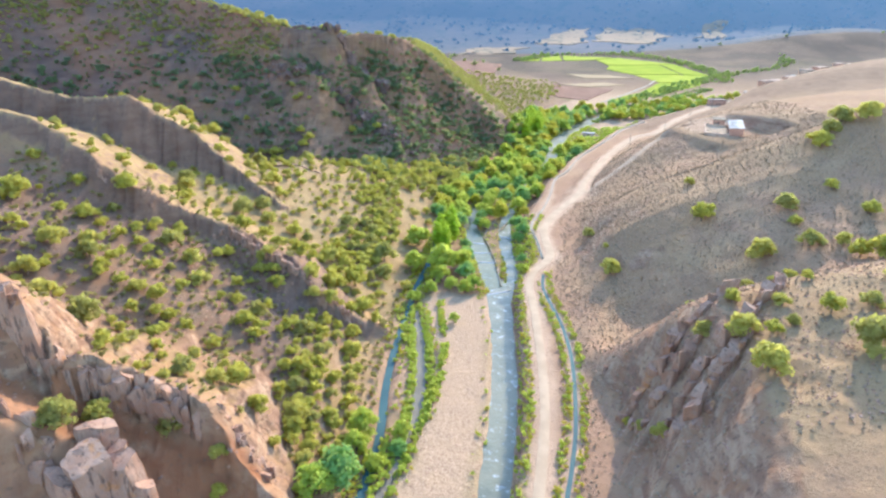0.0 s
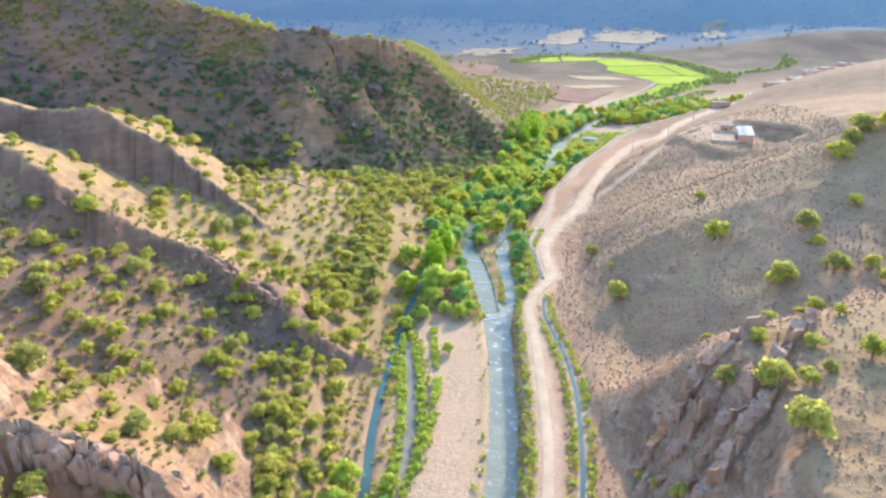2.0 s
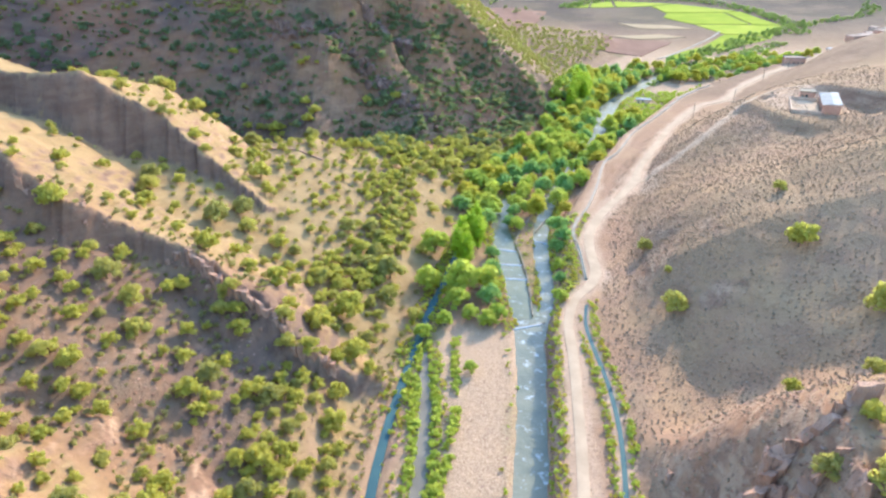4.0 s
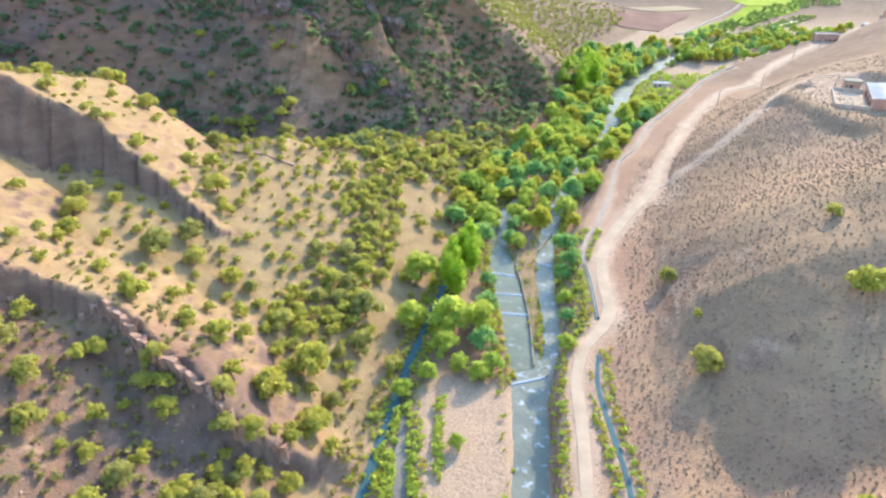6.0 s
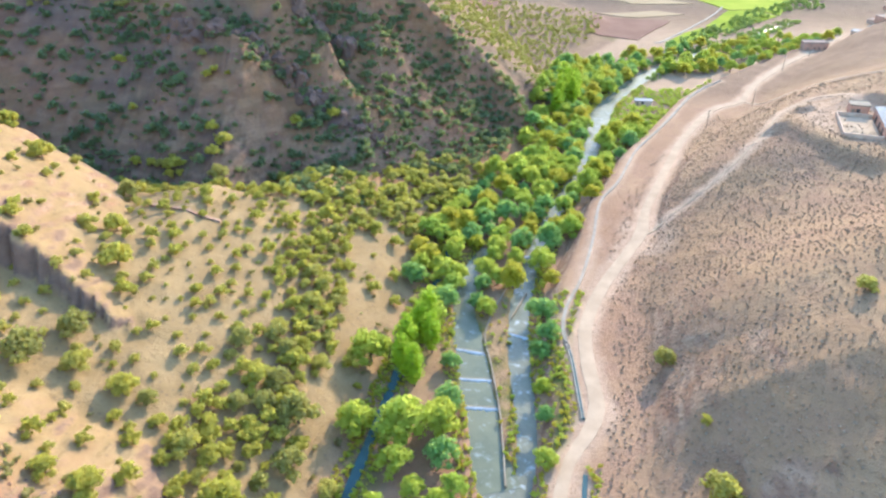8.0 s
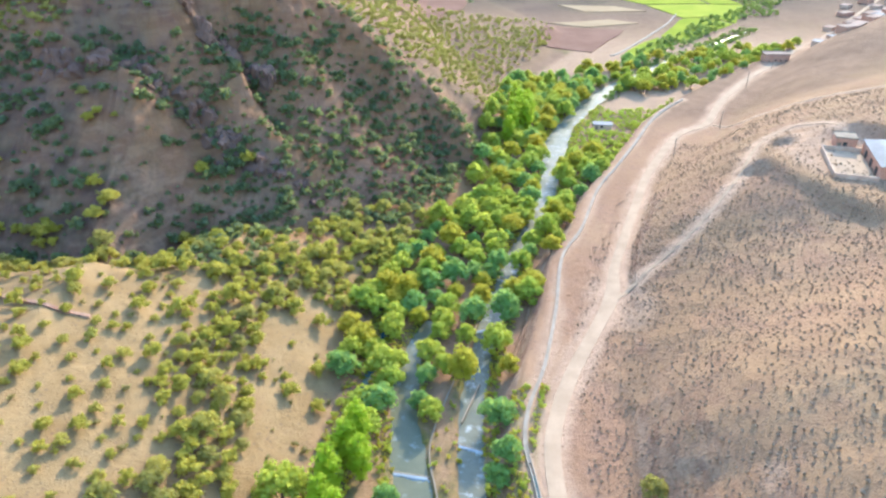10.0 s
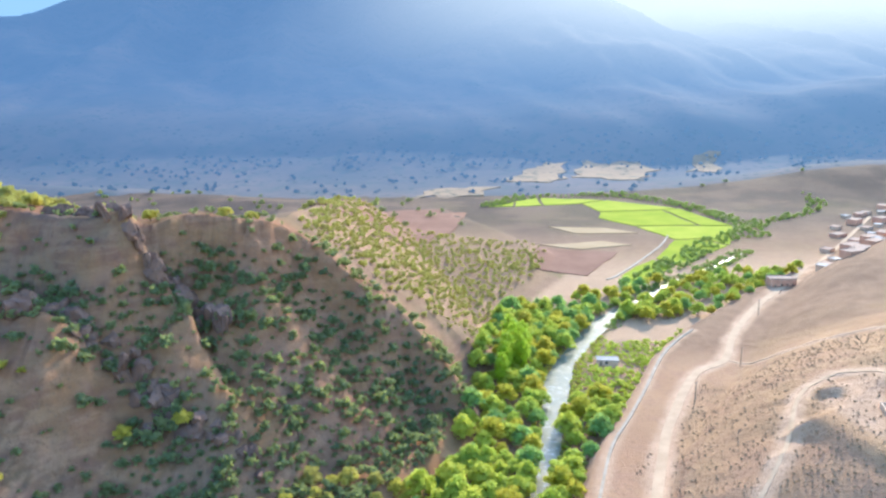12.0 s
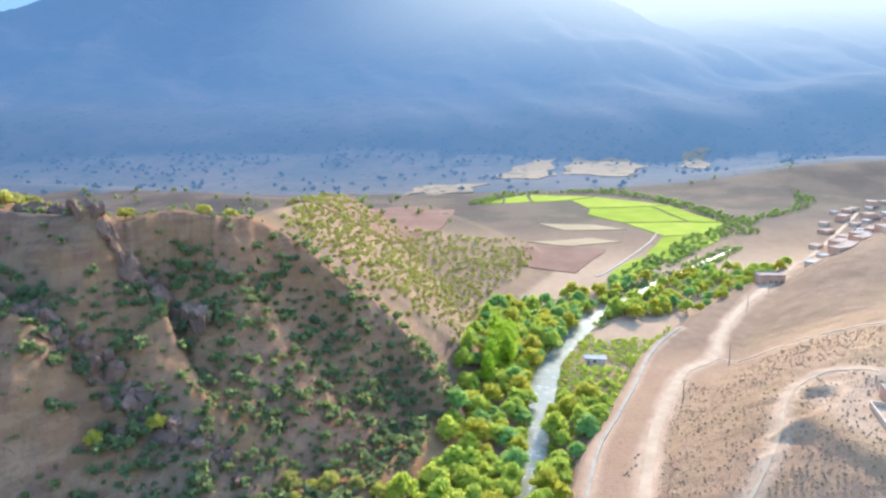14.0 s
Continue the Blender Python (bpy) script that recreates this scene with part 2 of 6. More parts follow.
STUBBLE = plain("straw_stubble", (0.29, 0.195, 0.105), (0.35, 0.245, 0.135), 6.0, 0.95, 0.1, 0.5, 0.0, 0.2)
TILLED = plain("tilled_red_earth", (0.165, 0.080, 0.052), (0.215, 0.112, 0.075), 6.0, 0.95, 0.1, 0.6, 0.0, 0.2)
MUD_WALL = plain("mud_plaster", (0.50, 0.33, 0.225), (0.60, 0.42, 0.295), 0.6)
BRICK_WALL = plain("red_block_wall", (0.48, 0.24, 0.155), (0.58, 0.32, 0.21), 0.6)
ROOF = plain("pale_flat_roof", (0.33, 0.225, 0.165), (0.42, 0.30, 0.225), 1.0, 0.95, 0.05)
SHEET = plain("pale_metal_sheet", (0.27, 0.25, 0.235), (0.34, 0.32, 0.30), 1.5, 0.8, 0.1, 0.1, 0.0)
DARK = plain("dark_opening", (0.05, 0.045, 0.04), (0.08, 0.07, 0.06), 0.5)
WOOD = plain("grey_timber", (0.22, 0.16, 0.11), (0.32, 0.25, 0.18), 0.3)
# Backdrop materials, with the haze painted in as emission.
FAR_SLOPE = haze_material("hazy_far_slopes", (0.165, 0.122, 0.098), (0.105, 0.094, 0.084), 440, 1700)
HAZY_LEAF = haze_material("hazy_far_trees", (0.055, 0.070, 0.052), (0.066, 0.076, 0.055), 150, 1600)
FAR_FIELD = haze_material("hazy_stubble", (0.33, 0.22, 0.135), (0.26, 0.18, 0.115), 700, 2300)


def sky_material():
    """Pale sky low over the mountains, whiter towards the sun."""
    m = Nodes("pale_low_sky")
    split = m.node("ShaderNodeSeparateXYZ", Vector=m.place)
    side = m.steps(split.outputs[0], -2200, 2600)
    air = m.mix(side, (0.080, 0.137, 0.212), (0.150, 0.168, 0.186))
    glow = m.node("ShaderNodeEmission", Color=air, Strength=1.0)
    m.give(m.out.inputs["Surface"], glow.outputs[0])
    return m.mat


LOW_SKY = sky_material()

# ---- the lie of the land: river at z = 0, flowing along +y ----
def hash2(ix, iy, seed):
    n = (ix.astype(np.int64) * 374761393 + iy.astype(np.int64) * 668265263 + seed * 974711) & 0x7FFFFFFF
    n = ((n ^ (n >> 13)) * 1274126177) & 0x7FFFFFFF
    return ((n ^ (n >> 16)) & 0xFFFF) / 65535.0


def vnoise(x, y, seed=0):
    """Smooth value noise, -1 to 1."""
    x, y = np.asarray(x, float), np.asarray(y, float)
    ix, iy = np.floor(x), np.floor(y)
    fx, fy = x - ix, y - iy
    fx, fy = fx * fx * (3 - 2 * fx), fy * fy * (3 - 2 * fy)
    a, b = hash2(ix, iy, seed), hash2(ix + 1, iy, seed)
    c, d = hash2(ix, iy + 1, seed), hash2(ix + 1, iy + 1, seed)
    return 2 * ((a * (1 - fx) + b * fx) * (1 - fy) + (c * (1 - fx) + d * fx) * fy) - 1


def fbm(x, y, size, seed=0, octaves=4):
    out, amp, total = 0, 1.0, 0.0
    for k in range(octaves):
        out = out + amp * vnoise(x / size + 17.3 * k, y / size - 9.1 * k, seed + k)
        total += amp
        amp, size = amp * 0.5, size * 0.5
    return out / total


def ridged(x, y, size, seed=0, octaves=3):
    out, amp, total = 0, 1.0, 0.0
    for k in range(octaves):
        out = out + amp * (1 - np.abs(vnoise(x / size + 5.7 * k, y / size + 3.3 * k, seed + k)) * 2)
        total += amp
        amp, size = amp * 0.5, size * 0.5
    return out / total


def ramp(v, a, b):
    s = np.clip((v - a) / (b - a), 0, 1)
    return s * s * (3 - 2 * s)


def line(y, pairs):
    return np.interp(y, [p[0] for p in pairs], [p[1] for p in pairs])


RIVER = [(-200, -30), (40, -2), (106, 11), (145, 18), (190, 20), (215, 22), (249, 28), (284, 35), (320, 45), (351, 56),
         (401, 69), (422, 75), (438, 84), (484, 109), (513, 138), (548, 172), (591, 219), (676, 299), (800, 430), (4000, 2200)]
LEFT_TOE = [(-200, -50), (60, -24), (120, -19), (160, -18), (188, -15), (211, -12), (250, -4), (284, 2), (310, 6),
            (340, 22), (360, 36), (400, 48), (440, 52), (480, 62), (520, 75), (560, 100), (620, 120), (800, 60), (1000, -300), (1100, -3000)]
RIGHT_TOE = [(-200, -10), (60, 18), (100, 25), (150, 33), (190, 38), (216, 43), (228, 47), (250, 50), (270, 52), (290, 58), (320, 68),
             (345, 81), (380, 107), (412, 134), (450, 162), (516, 214), (600, 310), (720, 470), (1000, 900), (4000, 4000)]


EDGE = [(-200, -20), (60, 8), (105, 16), (134, 21), (175, 24), (194, 25), (213, 31), (235, 33.5), (250, 34.5), (265, 38), (290, 47),
        (315, 54), (330, 62), (358, 74), (376, 85), (396, 97), (424, 113), (453, 137), (500, 184), (540, 230), (640, 360)]


def hogback(x, y, crest, back, face, scarp=1000.0, foot=0.5):
    """A tilted bed of rock: crest gives (x, y, z) from the hill down to the valley; it falls by slope back to +y, and to -y
    by slope face for scarp metres of height, then by slope foot."""
    xs = [c[0] for c in crest]
    cy, cz = np.interp(x, xs, [c[1] for c in crest]), np.interp(x, xs, [c[2] for c in crest])
    d = y - cy
    drop = np.minimum(-d * face, scarp + np.maximum(-d - scarp / face, 0) * foot)
    return np.where(d < 0, cz - drop, cz - back * d)


CRAG = [(-160, 95, 82), (-92, 98, 64), (-84, 100, 58), (-76, 101.4, 52.5), (-71.6, 101, 44.5), (-69.4, 100, 41), (-67.4, 97, 36), (-65.4, 100.7, 38), (-61, 101, 36.5), (-57, 102, 32), (-51.6, 102, 30),
        (-43.6, 101, 27), (-37.6, 98, 20), (-32, 95, 12.5), (-24, 95, 1), (-20, 95, -4)]
FORE = [(-120, 74, 54), (-80, 83, 41), (-66, 88, 32), (-60, 89, 26), (-54, 88, 20), (-48, 86, 12), (-44, 83, 2), (-38, 80, -20)]
MIDDLE = [(-200, 195, 80), (-120, 190, 62), (-100, 184, 52), (-88, 181, 44), (-76, 184, 35), (-63, 184, 30.5), (-54, 177, 27.5), (-44, 172, 25),
          (-36, 168, 18), (-28, 168, 10), (-20, 170, 4), (-14, 172, 0)]
HOG = [(-260, 240, 96), (-150, 236, 64), (-133, 234, 60), (-111, 233, 60.5), (-104, 236, 54), (-92, 240, 46), (-78, 235, 35), (-66, 229, 27.5), (-58, 226, 22), (-42, 222, 9), (-20, 218, -12)]
HILL = [(-420, 440, 160), (-260, 425, 122), (-180, 410, 97), (-110, 388, 79), (-84, 379, 73), (-64, 377, 70.5), (-47, 394, 69), (-25, 401, 65.5), (-8, 408, 55), (8, 408, 42), (20, 404, 30), (30, 396, 19),
        (38, 388, 9), (46, 384, 0)]


def hill_bands(x, z, seed):
    """Bands that run slanting down the hill's face."""
    return fbm((0.62 * x + z) / 1.0, 0.30 * (x - z), 26, seed, 3)


def hill_ribs(x, y):
    return ridged(0.7 * x - 0.7 * y, 0.16 * x + 0.16 * y, 13, 37)


RIB_HIGH = [(-100, 398, 0), (-84, 390, 0), (-66, 380, 1.2), (-48, 371, 4.5), (-38, 363, 5.5), (-28, 352, 3), (-20, 345, 0)]
RIB_LOW = [(-120, 372, 0), (-95, 361, 3), (-64, 346, 4.5), (-48, 338, 3), (-34, 329, 0)]
RIB_RIGHT = [(-26, 388, 0), (-12, 378, 1.5), (2, 370, 2.2), (16, 360, 1.5), (28, 350, 0)]


def rib(x, y, pts):
    """A slanting rock rib with a steep far side and a cleft behind it."""
    xs = [p[0] for p in pts]
    s = (y - np.interp(x, xs, [p[1] for p in pts]) + 5 * fbm(x, y, 16, 38)) * 0.78
    h = np.interp(x, xs, [p[2] for p in pts]) * (1 + 0.6 * fbm(x, y, 9, 39))
    return h * np.where(s < 0, np.exp(-(s / 11) ** 2), np.exp(-(s / 3) ** 2)) - 0.6 * h * np.exp(-((s - 7) / 4) ** 2)


def land(x, y):
    """Height of the bare ground."""
    x, y = np.asarray(x, float), np.asarray(y, float)
    wob = 3.0 * fbm(x, y, 40, 3)
    # left bank: a broad slope up from the flood plain
    dl = line(y, LEFT_TOE) - x + wob
    up = np.maximum(dl, 0)
    slope = 0.40 + 0.10 * ramp(y, 118, 150) - 0.10 * ramp(y, 172, 190) - 0.03 * ramp(y, 240, 300)
    left = slope * up * ramp(dl, 0, 14) + 0.8 * ramp(dl, 0, 6)
    left = np.where(up > 75, left - 0.12 * (up - 75), left)
    cap = np.maximum(24 - 0.12 * np.maximum(up - 62, 0), 6)
    left = left + (np.minimum(left, cap) - left) * ramp(y, 246, 268)
    away = ramp(y, 300, 345) + (ramp(y, 284, 312) - ramp(y, 300, 345)) * ramp(up, 40, 60)
    left = left * (1 - away) + away * np.minimum(left, 4 + 0.05 * up)
    left = left * (1 - 0.5 * (1 - ramp(y, 80, 96)) * ramp(up, 5, 30))
    rough = ridged(x, y, 9, 11)
    column = 1.5 * np.abs(vnoise(x / 2.3 + 0.12 * y, y / 14, 43)) + 0.8 * vnoise(x / 0.95, y / 9, 44)
    crag = hogback(x + 2.2 * fbm(x, y, 6, 21), y + 1.2 * rough + column + 2.5 * fbm(x, y, 12, 22), CRAG, 0.42 + 0.5 * ramp(-x, 66, 76), 4.0, 9 + 8 * ramp(-x, 66, 74) + 2 * fbm(x, y, 15, 27), 0.42)
    mid = hogback(x + 1.5 * fbm(x, y, 6, 23), y + 1.0 * rough + 0.9 * column + 2.5 * fbm(x, y, 11, 24), MIDDLE, 0.40, 1.7, 5.5 + 3 * fbm(x, y, 18, 28), 0.46)
    hog = hogback(x, y + 0.5 * rough + 1.1 * column + 1.2 * fbm(x, y, 14, 26), HOG, 0.33, 2.3) - 0.012 * np.maximum(y - 270 + 8 * fbm(x, y, 20, 29), 0) ** 2
    face = 1.25 + 0.2 * fbm(x, y, 45, 31)
    gully = 6.0 * ridged(x + 0.5 * y, y * 0.35, 38, 33, 2) * ramp(x, -200, -60) * ramp(-x, -60, -10)
    hill = hogback(x + 4 * fbm(x, y, 18, 34), y + gully + 3 * fbm(x, y, 26, 35) + 1.3 * rough + 0.9 * ridged(x, y, 5, 45) + 0.5 * column + 2.4 * hill_ribs(x, y), HILL, 0.20, face + 1.0 * ramp(x, -62, -46) * (1 - ramp(x, 0, 14)), 15 + 6 * fbm(x, y, 40, 32), 0.62 + 0.10 * ramp(-x, 40, 60))
    plateau = 66 - 0.09 * (y - 400) - 0.75 * np.maximum(x + 24, 0) - 0.05 * np.clip(x + 24, -60, 0) - 0.16 * (y - 400) * ramp(-x, 10, 60) + 4 * fbm(x, y, 60, 36)
    plateau = np.maximum(plateau, np.minimum(0.16 * up, 14))
    hill = hill + rib(x, y, RIB_HIGH) + rib(x, y, RIB_LOW) + rib(x, y, RIB_RIGHT)
    back = ramp(y, 404, 432)
    hill = np.where(y > 404, hill * (1 - back) + plateau * back, hill)
    hill = np.where(y > 640, hill - 0.12 * (y - 640), hill)
    fore = hogback(x + 2.2 * fbm(x, y, 6, 41), y + 2.0 * rough + 0.8 * column + 2.0 * fbm(x, y, 9, 42), FORE, 0.22, 1.5)
    z = np.maximum.reduce([left, crag, fore, mid, hog, hill, np.zeros_like(left)])
    # right bank: a steep foot, then easing off
    dr = x - line(y, RIGHT_TOE) + 0.8 * wob
    ur = np.maximum(dr, 0)
    ur = ur - 3 * (1 - np.exp(-ur / 3)) * (1 - ramp(y, 126, 150) + ramp(y, 150, 160))
    high = 33.5 - 9 * ramp(y, 235, 280) + 8 * ramp(y, 290, 325) - 6 * ramp(y, 370, 400) - 4 * ramp(y, 400, 430) + 9 * ramp(y, 440, 510) - 17 * ramp(y, 560, 680)
    run = 25 + 12 * ramp(y, 235, 280)
    right = high * (1 - np.exp(-ur / run)) + 0.06 * np.minimum(ur, 150) * (1 - 2 * ramp(y, 560, 700))
    ribs = ridged(0.75 * x - 0.65 * y, 0.12 * x + 0.14 * y, 9, 52)
    spur = 33 * ramp(ur, 3, 34) + 1.6 * ridged(0.75 * x - 0.65 * y, 0.3 * x + 0.35 * y, 4, 53) * ramp(ur, 3, 10) * (1 - ramp(ur, 26, 36)) + 0.2 * np.clip(ur - 34, 0, 90) + 5.0 * ribs * ramp(ur, 3, 10) * (1 - ramp(ur, 24, 36)) + 0.4 * rough
    share = np.where(y > 126, np.exp(-((y - 126) / 15) ** 2), np.exp(-((126 - y) / 70) ** 2)) * ramp(ur, 0, 6)
    right = right * (1 - share) + spur * share
    roll = 0.26 * np.clip(ur - 45, 0, 110) * np.exp(-((y - 228 - 0.1 * ur) / 22) ** 2)
    dip = 0.32 * np.clip(212 - y, 0, 46) * ramp(ur, 2, 16) * (1 - 0.45 * ramp(ur, 40, 80)) * ramp(y, 136, 166)
    z = z + np.where(dr > 0, np.maximum(right + roll - dip, 0), 0)
    terrace = 4.6 * ramp(x - line(y, EDGE), -5, 0) * (1 - ramp(y, 560, 640))
    z = np.where(terrace > 0.05, 0.5 * (z + terrace + np.sqrt((z - terrace) ** 2 + 3.0)) - 0.15, z)
    # the flood plain, and the hills and mountains round the far basin
    calm = 1 - 0.75 * (dr > 0) * ramp(y, 140, 160) * (1 - ramp(y, 290, 320))
    z = z + 0.25 * fbm(x, y, 12, 61) + calm * (0.8 * fbm(x, y, 30, 62) * ramp(z, 3, 12) + 0.5 * fbm(x, y, 5, 63) * ramp(z, 4, 14))
    z = z + (dr > 5) * (1 - ramp(y, 430, 470)) * (0.30 * fbm(x, y, 4.5, 64, 3) + 0.25 * ridged(x, y, 8, 65, 2))
    hump = 30 * np.exp(-((x - 560) / 190) ** 2 - ((y - 930) / 90) ** 2)
    spur2 = 82 * np.exp(-((x - 1050) / 360) ** 2 - ((y - 1420) / 230) ** 2)
    far = ramp(y, 1000, 1300) * (0.12 * (y - 1000))
    far = far + hump + np.where(y > 900, spur2, 0)
    far = far * (1 + 0.35 * fbm(x, y, 260, 71)) + 1.5 * ramp(y, 700, 1000) * fbm(x, y, 80, 72)
    z = z + far
    return z


# ---- water courses, roads and pads cut into the land: (x, y, half width) ----
REACH_DOWN = [(-25, -150, 3.4), (-2, 40, 3.4), (11, 106, 3.2), (15, 130, 3.2), (18, 160, 3.2), (19, 185, 3.6), (19.5, 200, 4)]
REACH_WEIRS = [(19.5, 200, 3.6), (17, 212, 3.2), (16, 223, 3.0), (14.5, 235, 3.2), (13, 250, 3.0), (12, 265, 2.4), (14, 280, 1.9), (19, 293, 1.6)]
REACH_UP = [(21, 196, 2.4), (24, 206, 1.7), (25.5, 220, 1.8), (25.5, 249, 2.0), (28.5, 271, 2.0), (34, 292, 2.4), (40, 310, 2.2), (47, 330, 2.2), (55, 347, 2.4),
            (63, 373, 2.8), (71, 404, 4.2), (76, 420, 4.6), (84, 438, 3.6), (110, 481, 4.0), (137, 510, 3.0), (158, 534, 1.8), (173, 548, 2.0), (190, 561, 1.2), (205, 577, 1.5), (228, 598, 0.9), (246, 616, 0.5)]
CANAL = [(-24, 60, 0.65), (-18, 100, 0.65), (-15, 122, 0.65), (-15, 143, 0.65), (-14, 162, 0.65), (-11, 188, 0.70), (-9, 204, 0.74), (-6, 220, 0.70), (0, 255, 0.61), (6, 284, 0.55), (8, 300, 0.51), (12, 312, 0.46)]
STREAM = [(-8.5, 190, 0.15), (-8.0, 182, 0.9), (-7.5, 174, 1.5), (-6, 156, 1.8), (-6.4, 135, 1.5), (-9, 120, 1.1), (-11.5, 111, 1.0), (-15, 100, 0.9)]
DITCH = [(20, 85, 0.50), (27, 108, 0.50), (31, 125, 0.50), (34.5, 149, 0.50), (35, 167, 0.50), (33.8, 181, 0.50), (33, 193, 0.47), (34.5, 203, 0.47)]
AQUEDUCT = [(36.2, 217, 0.56), (36.4, 235, 0.56), (35.8, 246, 0.56), (38, 256, 0.49), (43.5, 269, 0.49), (50, 290, 0.49), (56.5, 315, 0.49), (65.5, 331, 0.49), (77, 358, 0.52),
            (88, 376, 0.56), (100, 396, 0.63), (116, 424, 0.77), (128, 440, 0.70), (141, 454, 0.56)]
ROAD = [(0, 30, 2.0), (12, 70, 2.0), (20, 105, 2.0), (25, 134, 2.0), (28, 175, 2.0), (28.6, 194, 2.0), (32, 206, 2.1), (36.5, 213, 2.4), (39.6, 221, 2.8), (39.8, 235, 2.6), (41.5, 248, 2.5),
        (48, 264, 2.6), (57.5, 280.5, 2.7), (65, 294, 3.2), (69.5, 308, 2.5), (79, 329, 2.4), (95, 364, 2.4), (103, 378, 2.4), (113, 394.5, 2.4), (124.5, 410, 2.4),
        (139, 420, 2.6), (156, 447.6, 2.3), (185, 484, 2.4), (213, 513, 2.4), (240, 542, 2.3), (330, 640, 2.2), (420, 740, 2.2)]
TRACK = [(63, 291, 2.0), (75, 300, 1.6), (91, 310, 1.5), (108, 327, 1.5), (122, 347, 1.6), (131, 356, 2.0), (140, 358, 2.2), (147, 352, 2.2), (149, 342, 2.2)]
SIDE_TRACK = [(139, 420, 1.4), (150, 411, 1.3), (166, 404, 1.3), (190, 398, 1.3), (230, 392, 1.3)]


def smooth_line(points, step):
    """Points along a Catmull-Rom curve through the given ones, about step apart."""
    p = np.array(points, float)
    out = []
    for k in range(len(p) - 1):
        a, b, c, d = p[max(k - 1, 0)], p[k], p[k + 1], p[min(k + 2, len(p) - 1)]
        for s in np.arange(0, 1, step / max(np.hypot(*(c - b)[:2]), step)):
            out.append(0.5 * (2 * b + (c - a) * s + (2 * a - 5 * b + 4 * c - d) * s * s + (3 * b - a - 3 * c + d) * s ** 3))
    out.append(p[-1])
    return np.array(out)


def near_line(x, y, pts):
    """Distance to a line of points, and the half width and last column at the nearest place."""
    best = np.full(x.shape, 1e9)
    wide, last = np.zeros(x.shape), np.zeros(x.shape)
    for a, b in zip(pts[:-1], pts[1:]):
        ux, uy = b[0] - a[0], b[1] - a[1]
        s = np.clip(((x - a[0]) * ux + (y - a[1]) * uy) / (ux * ux + uy * uy + 1e-9), 0, 1)
        d = np.hypot(x - a[0] - s * ux, y - a[1] - s * uy)
        closer = d < best
        best = np.where(closer, d, best)
        wide = np.where(closer, a[2] + s * (b[2] - a[2]), wide)
        last = np.where(closer, a[-1] + s * (b[-1] - a[-1]), last)
    return best, wide, last


def graded(points, step=4.0, blur=9, lift=0.0):
    """A road's line with its smoothed height as last column."""
    p = smooth_line(points, step)
    z = land(p[:, 0], p[:, 1])
    for _ in range(blur):
        z = np.concatenate([z[:1], (z[:-2] + 2 * z[1:-1] + z[2:]) / 4, z[-1:]])
    return np.column_stack([p, z + lift])


ROADS = [graded(ROAD), graded(TRACK, 3.0), graded(SIDE_TRACK, 3.0)]
AQUEDUCT_LINE = graded(AQUEDUCT, 3.0, 6)
DITCH_LINE = graded(DITCH, 3.0, 6)
WATERS = [(smooth_line(w, 4.0), bank, depth) for w, bank, depth in
          ((REACH_DOWN, 1.6, 1.3), (REACH_WEIRS, 0.9, 1.3), (REACH_UP, 1.2, 1.3), (CANAL, 0.9, 1.1), (STREAM, 2.2, 0.75))]


def inside(x, y, pts, reach):
    lo, hi = np.min(pts[:, :2], 0) - reach, np.max(pts[:, :2], 0) + reach
    return (x > lo[0]) & (x < hi[0]) & (y > lo[1]) & (y < hi[1])


def ground(x, y, marks=None):
    """Height of the finished ground. marks, if given, receives the masks for its cover."""
    x, y = np.atleast_1d(np.asarray(x, float)), np.atleast_1d(np.asarray(y, float))
    z = land(x, y)
    wet, way = np.full(x.shape, 1e3), np.full(x.shape, 1e3)
    # the levelled pad of the compound, and the round pit beside it
    pad = np.maximum(np.abs((x - 139) * 0.93 + (y - 321) * 0.37) / 17, np.abs((y - 321) * 0.93 - (x - 139) * 0.37) / 17)
    z = z + (27.5 - z) * (1 - ramp(pad, 0.95, 1.35))
    pit = np.hypot((x - 130) / 4.2, (y - 345) / 5.0)
    z = z - 1.4 * (1 - ramp(pit, 0.5, 1.0)) + 0.5 * np.exp(-((pit - 1.25) / 0.25) ** 2)
    for pts in ROADS + [AQUEDUCT_LINE, DITCH_LINE]:
        k = inside(x, y, pts, 12)
        if k.any():
            d, w, h = near_line(x[k], y[k], pts)
            if pts is not ROADS[1] and pts is not ROADS[2]:
                keep = ramp(d, w + 0.3, w + 3.5)
                z[k] = z[k] * keep + h * (1 - keep)
            way[k] = np.minimum(way[k], d - w)
    for pts, bank, depth in WATERS:
        k = inside(x, y, pts, 14)
        if k.any():
            d, w, _ = near_line(x[k], y[k], pts)
            d = d + 0.7 * fbm(x[k], y[k], 5, 81) * np.minimum(w / 3, 1)
            bed = 1 - ramp(d, w * 0.75, w + bank)
            z[k] = np.minimum(z[k], z[k] * (1 - bed) - depth * bed)
            wet[k] = np.minimum(wet[k], d - w)
    if marks is not None:
        marks["wet"], marks["way"] = wet, way
    return z


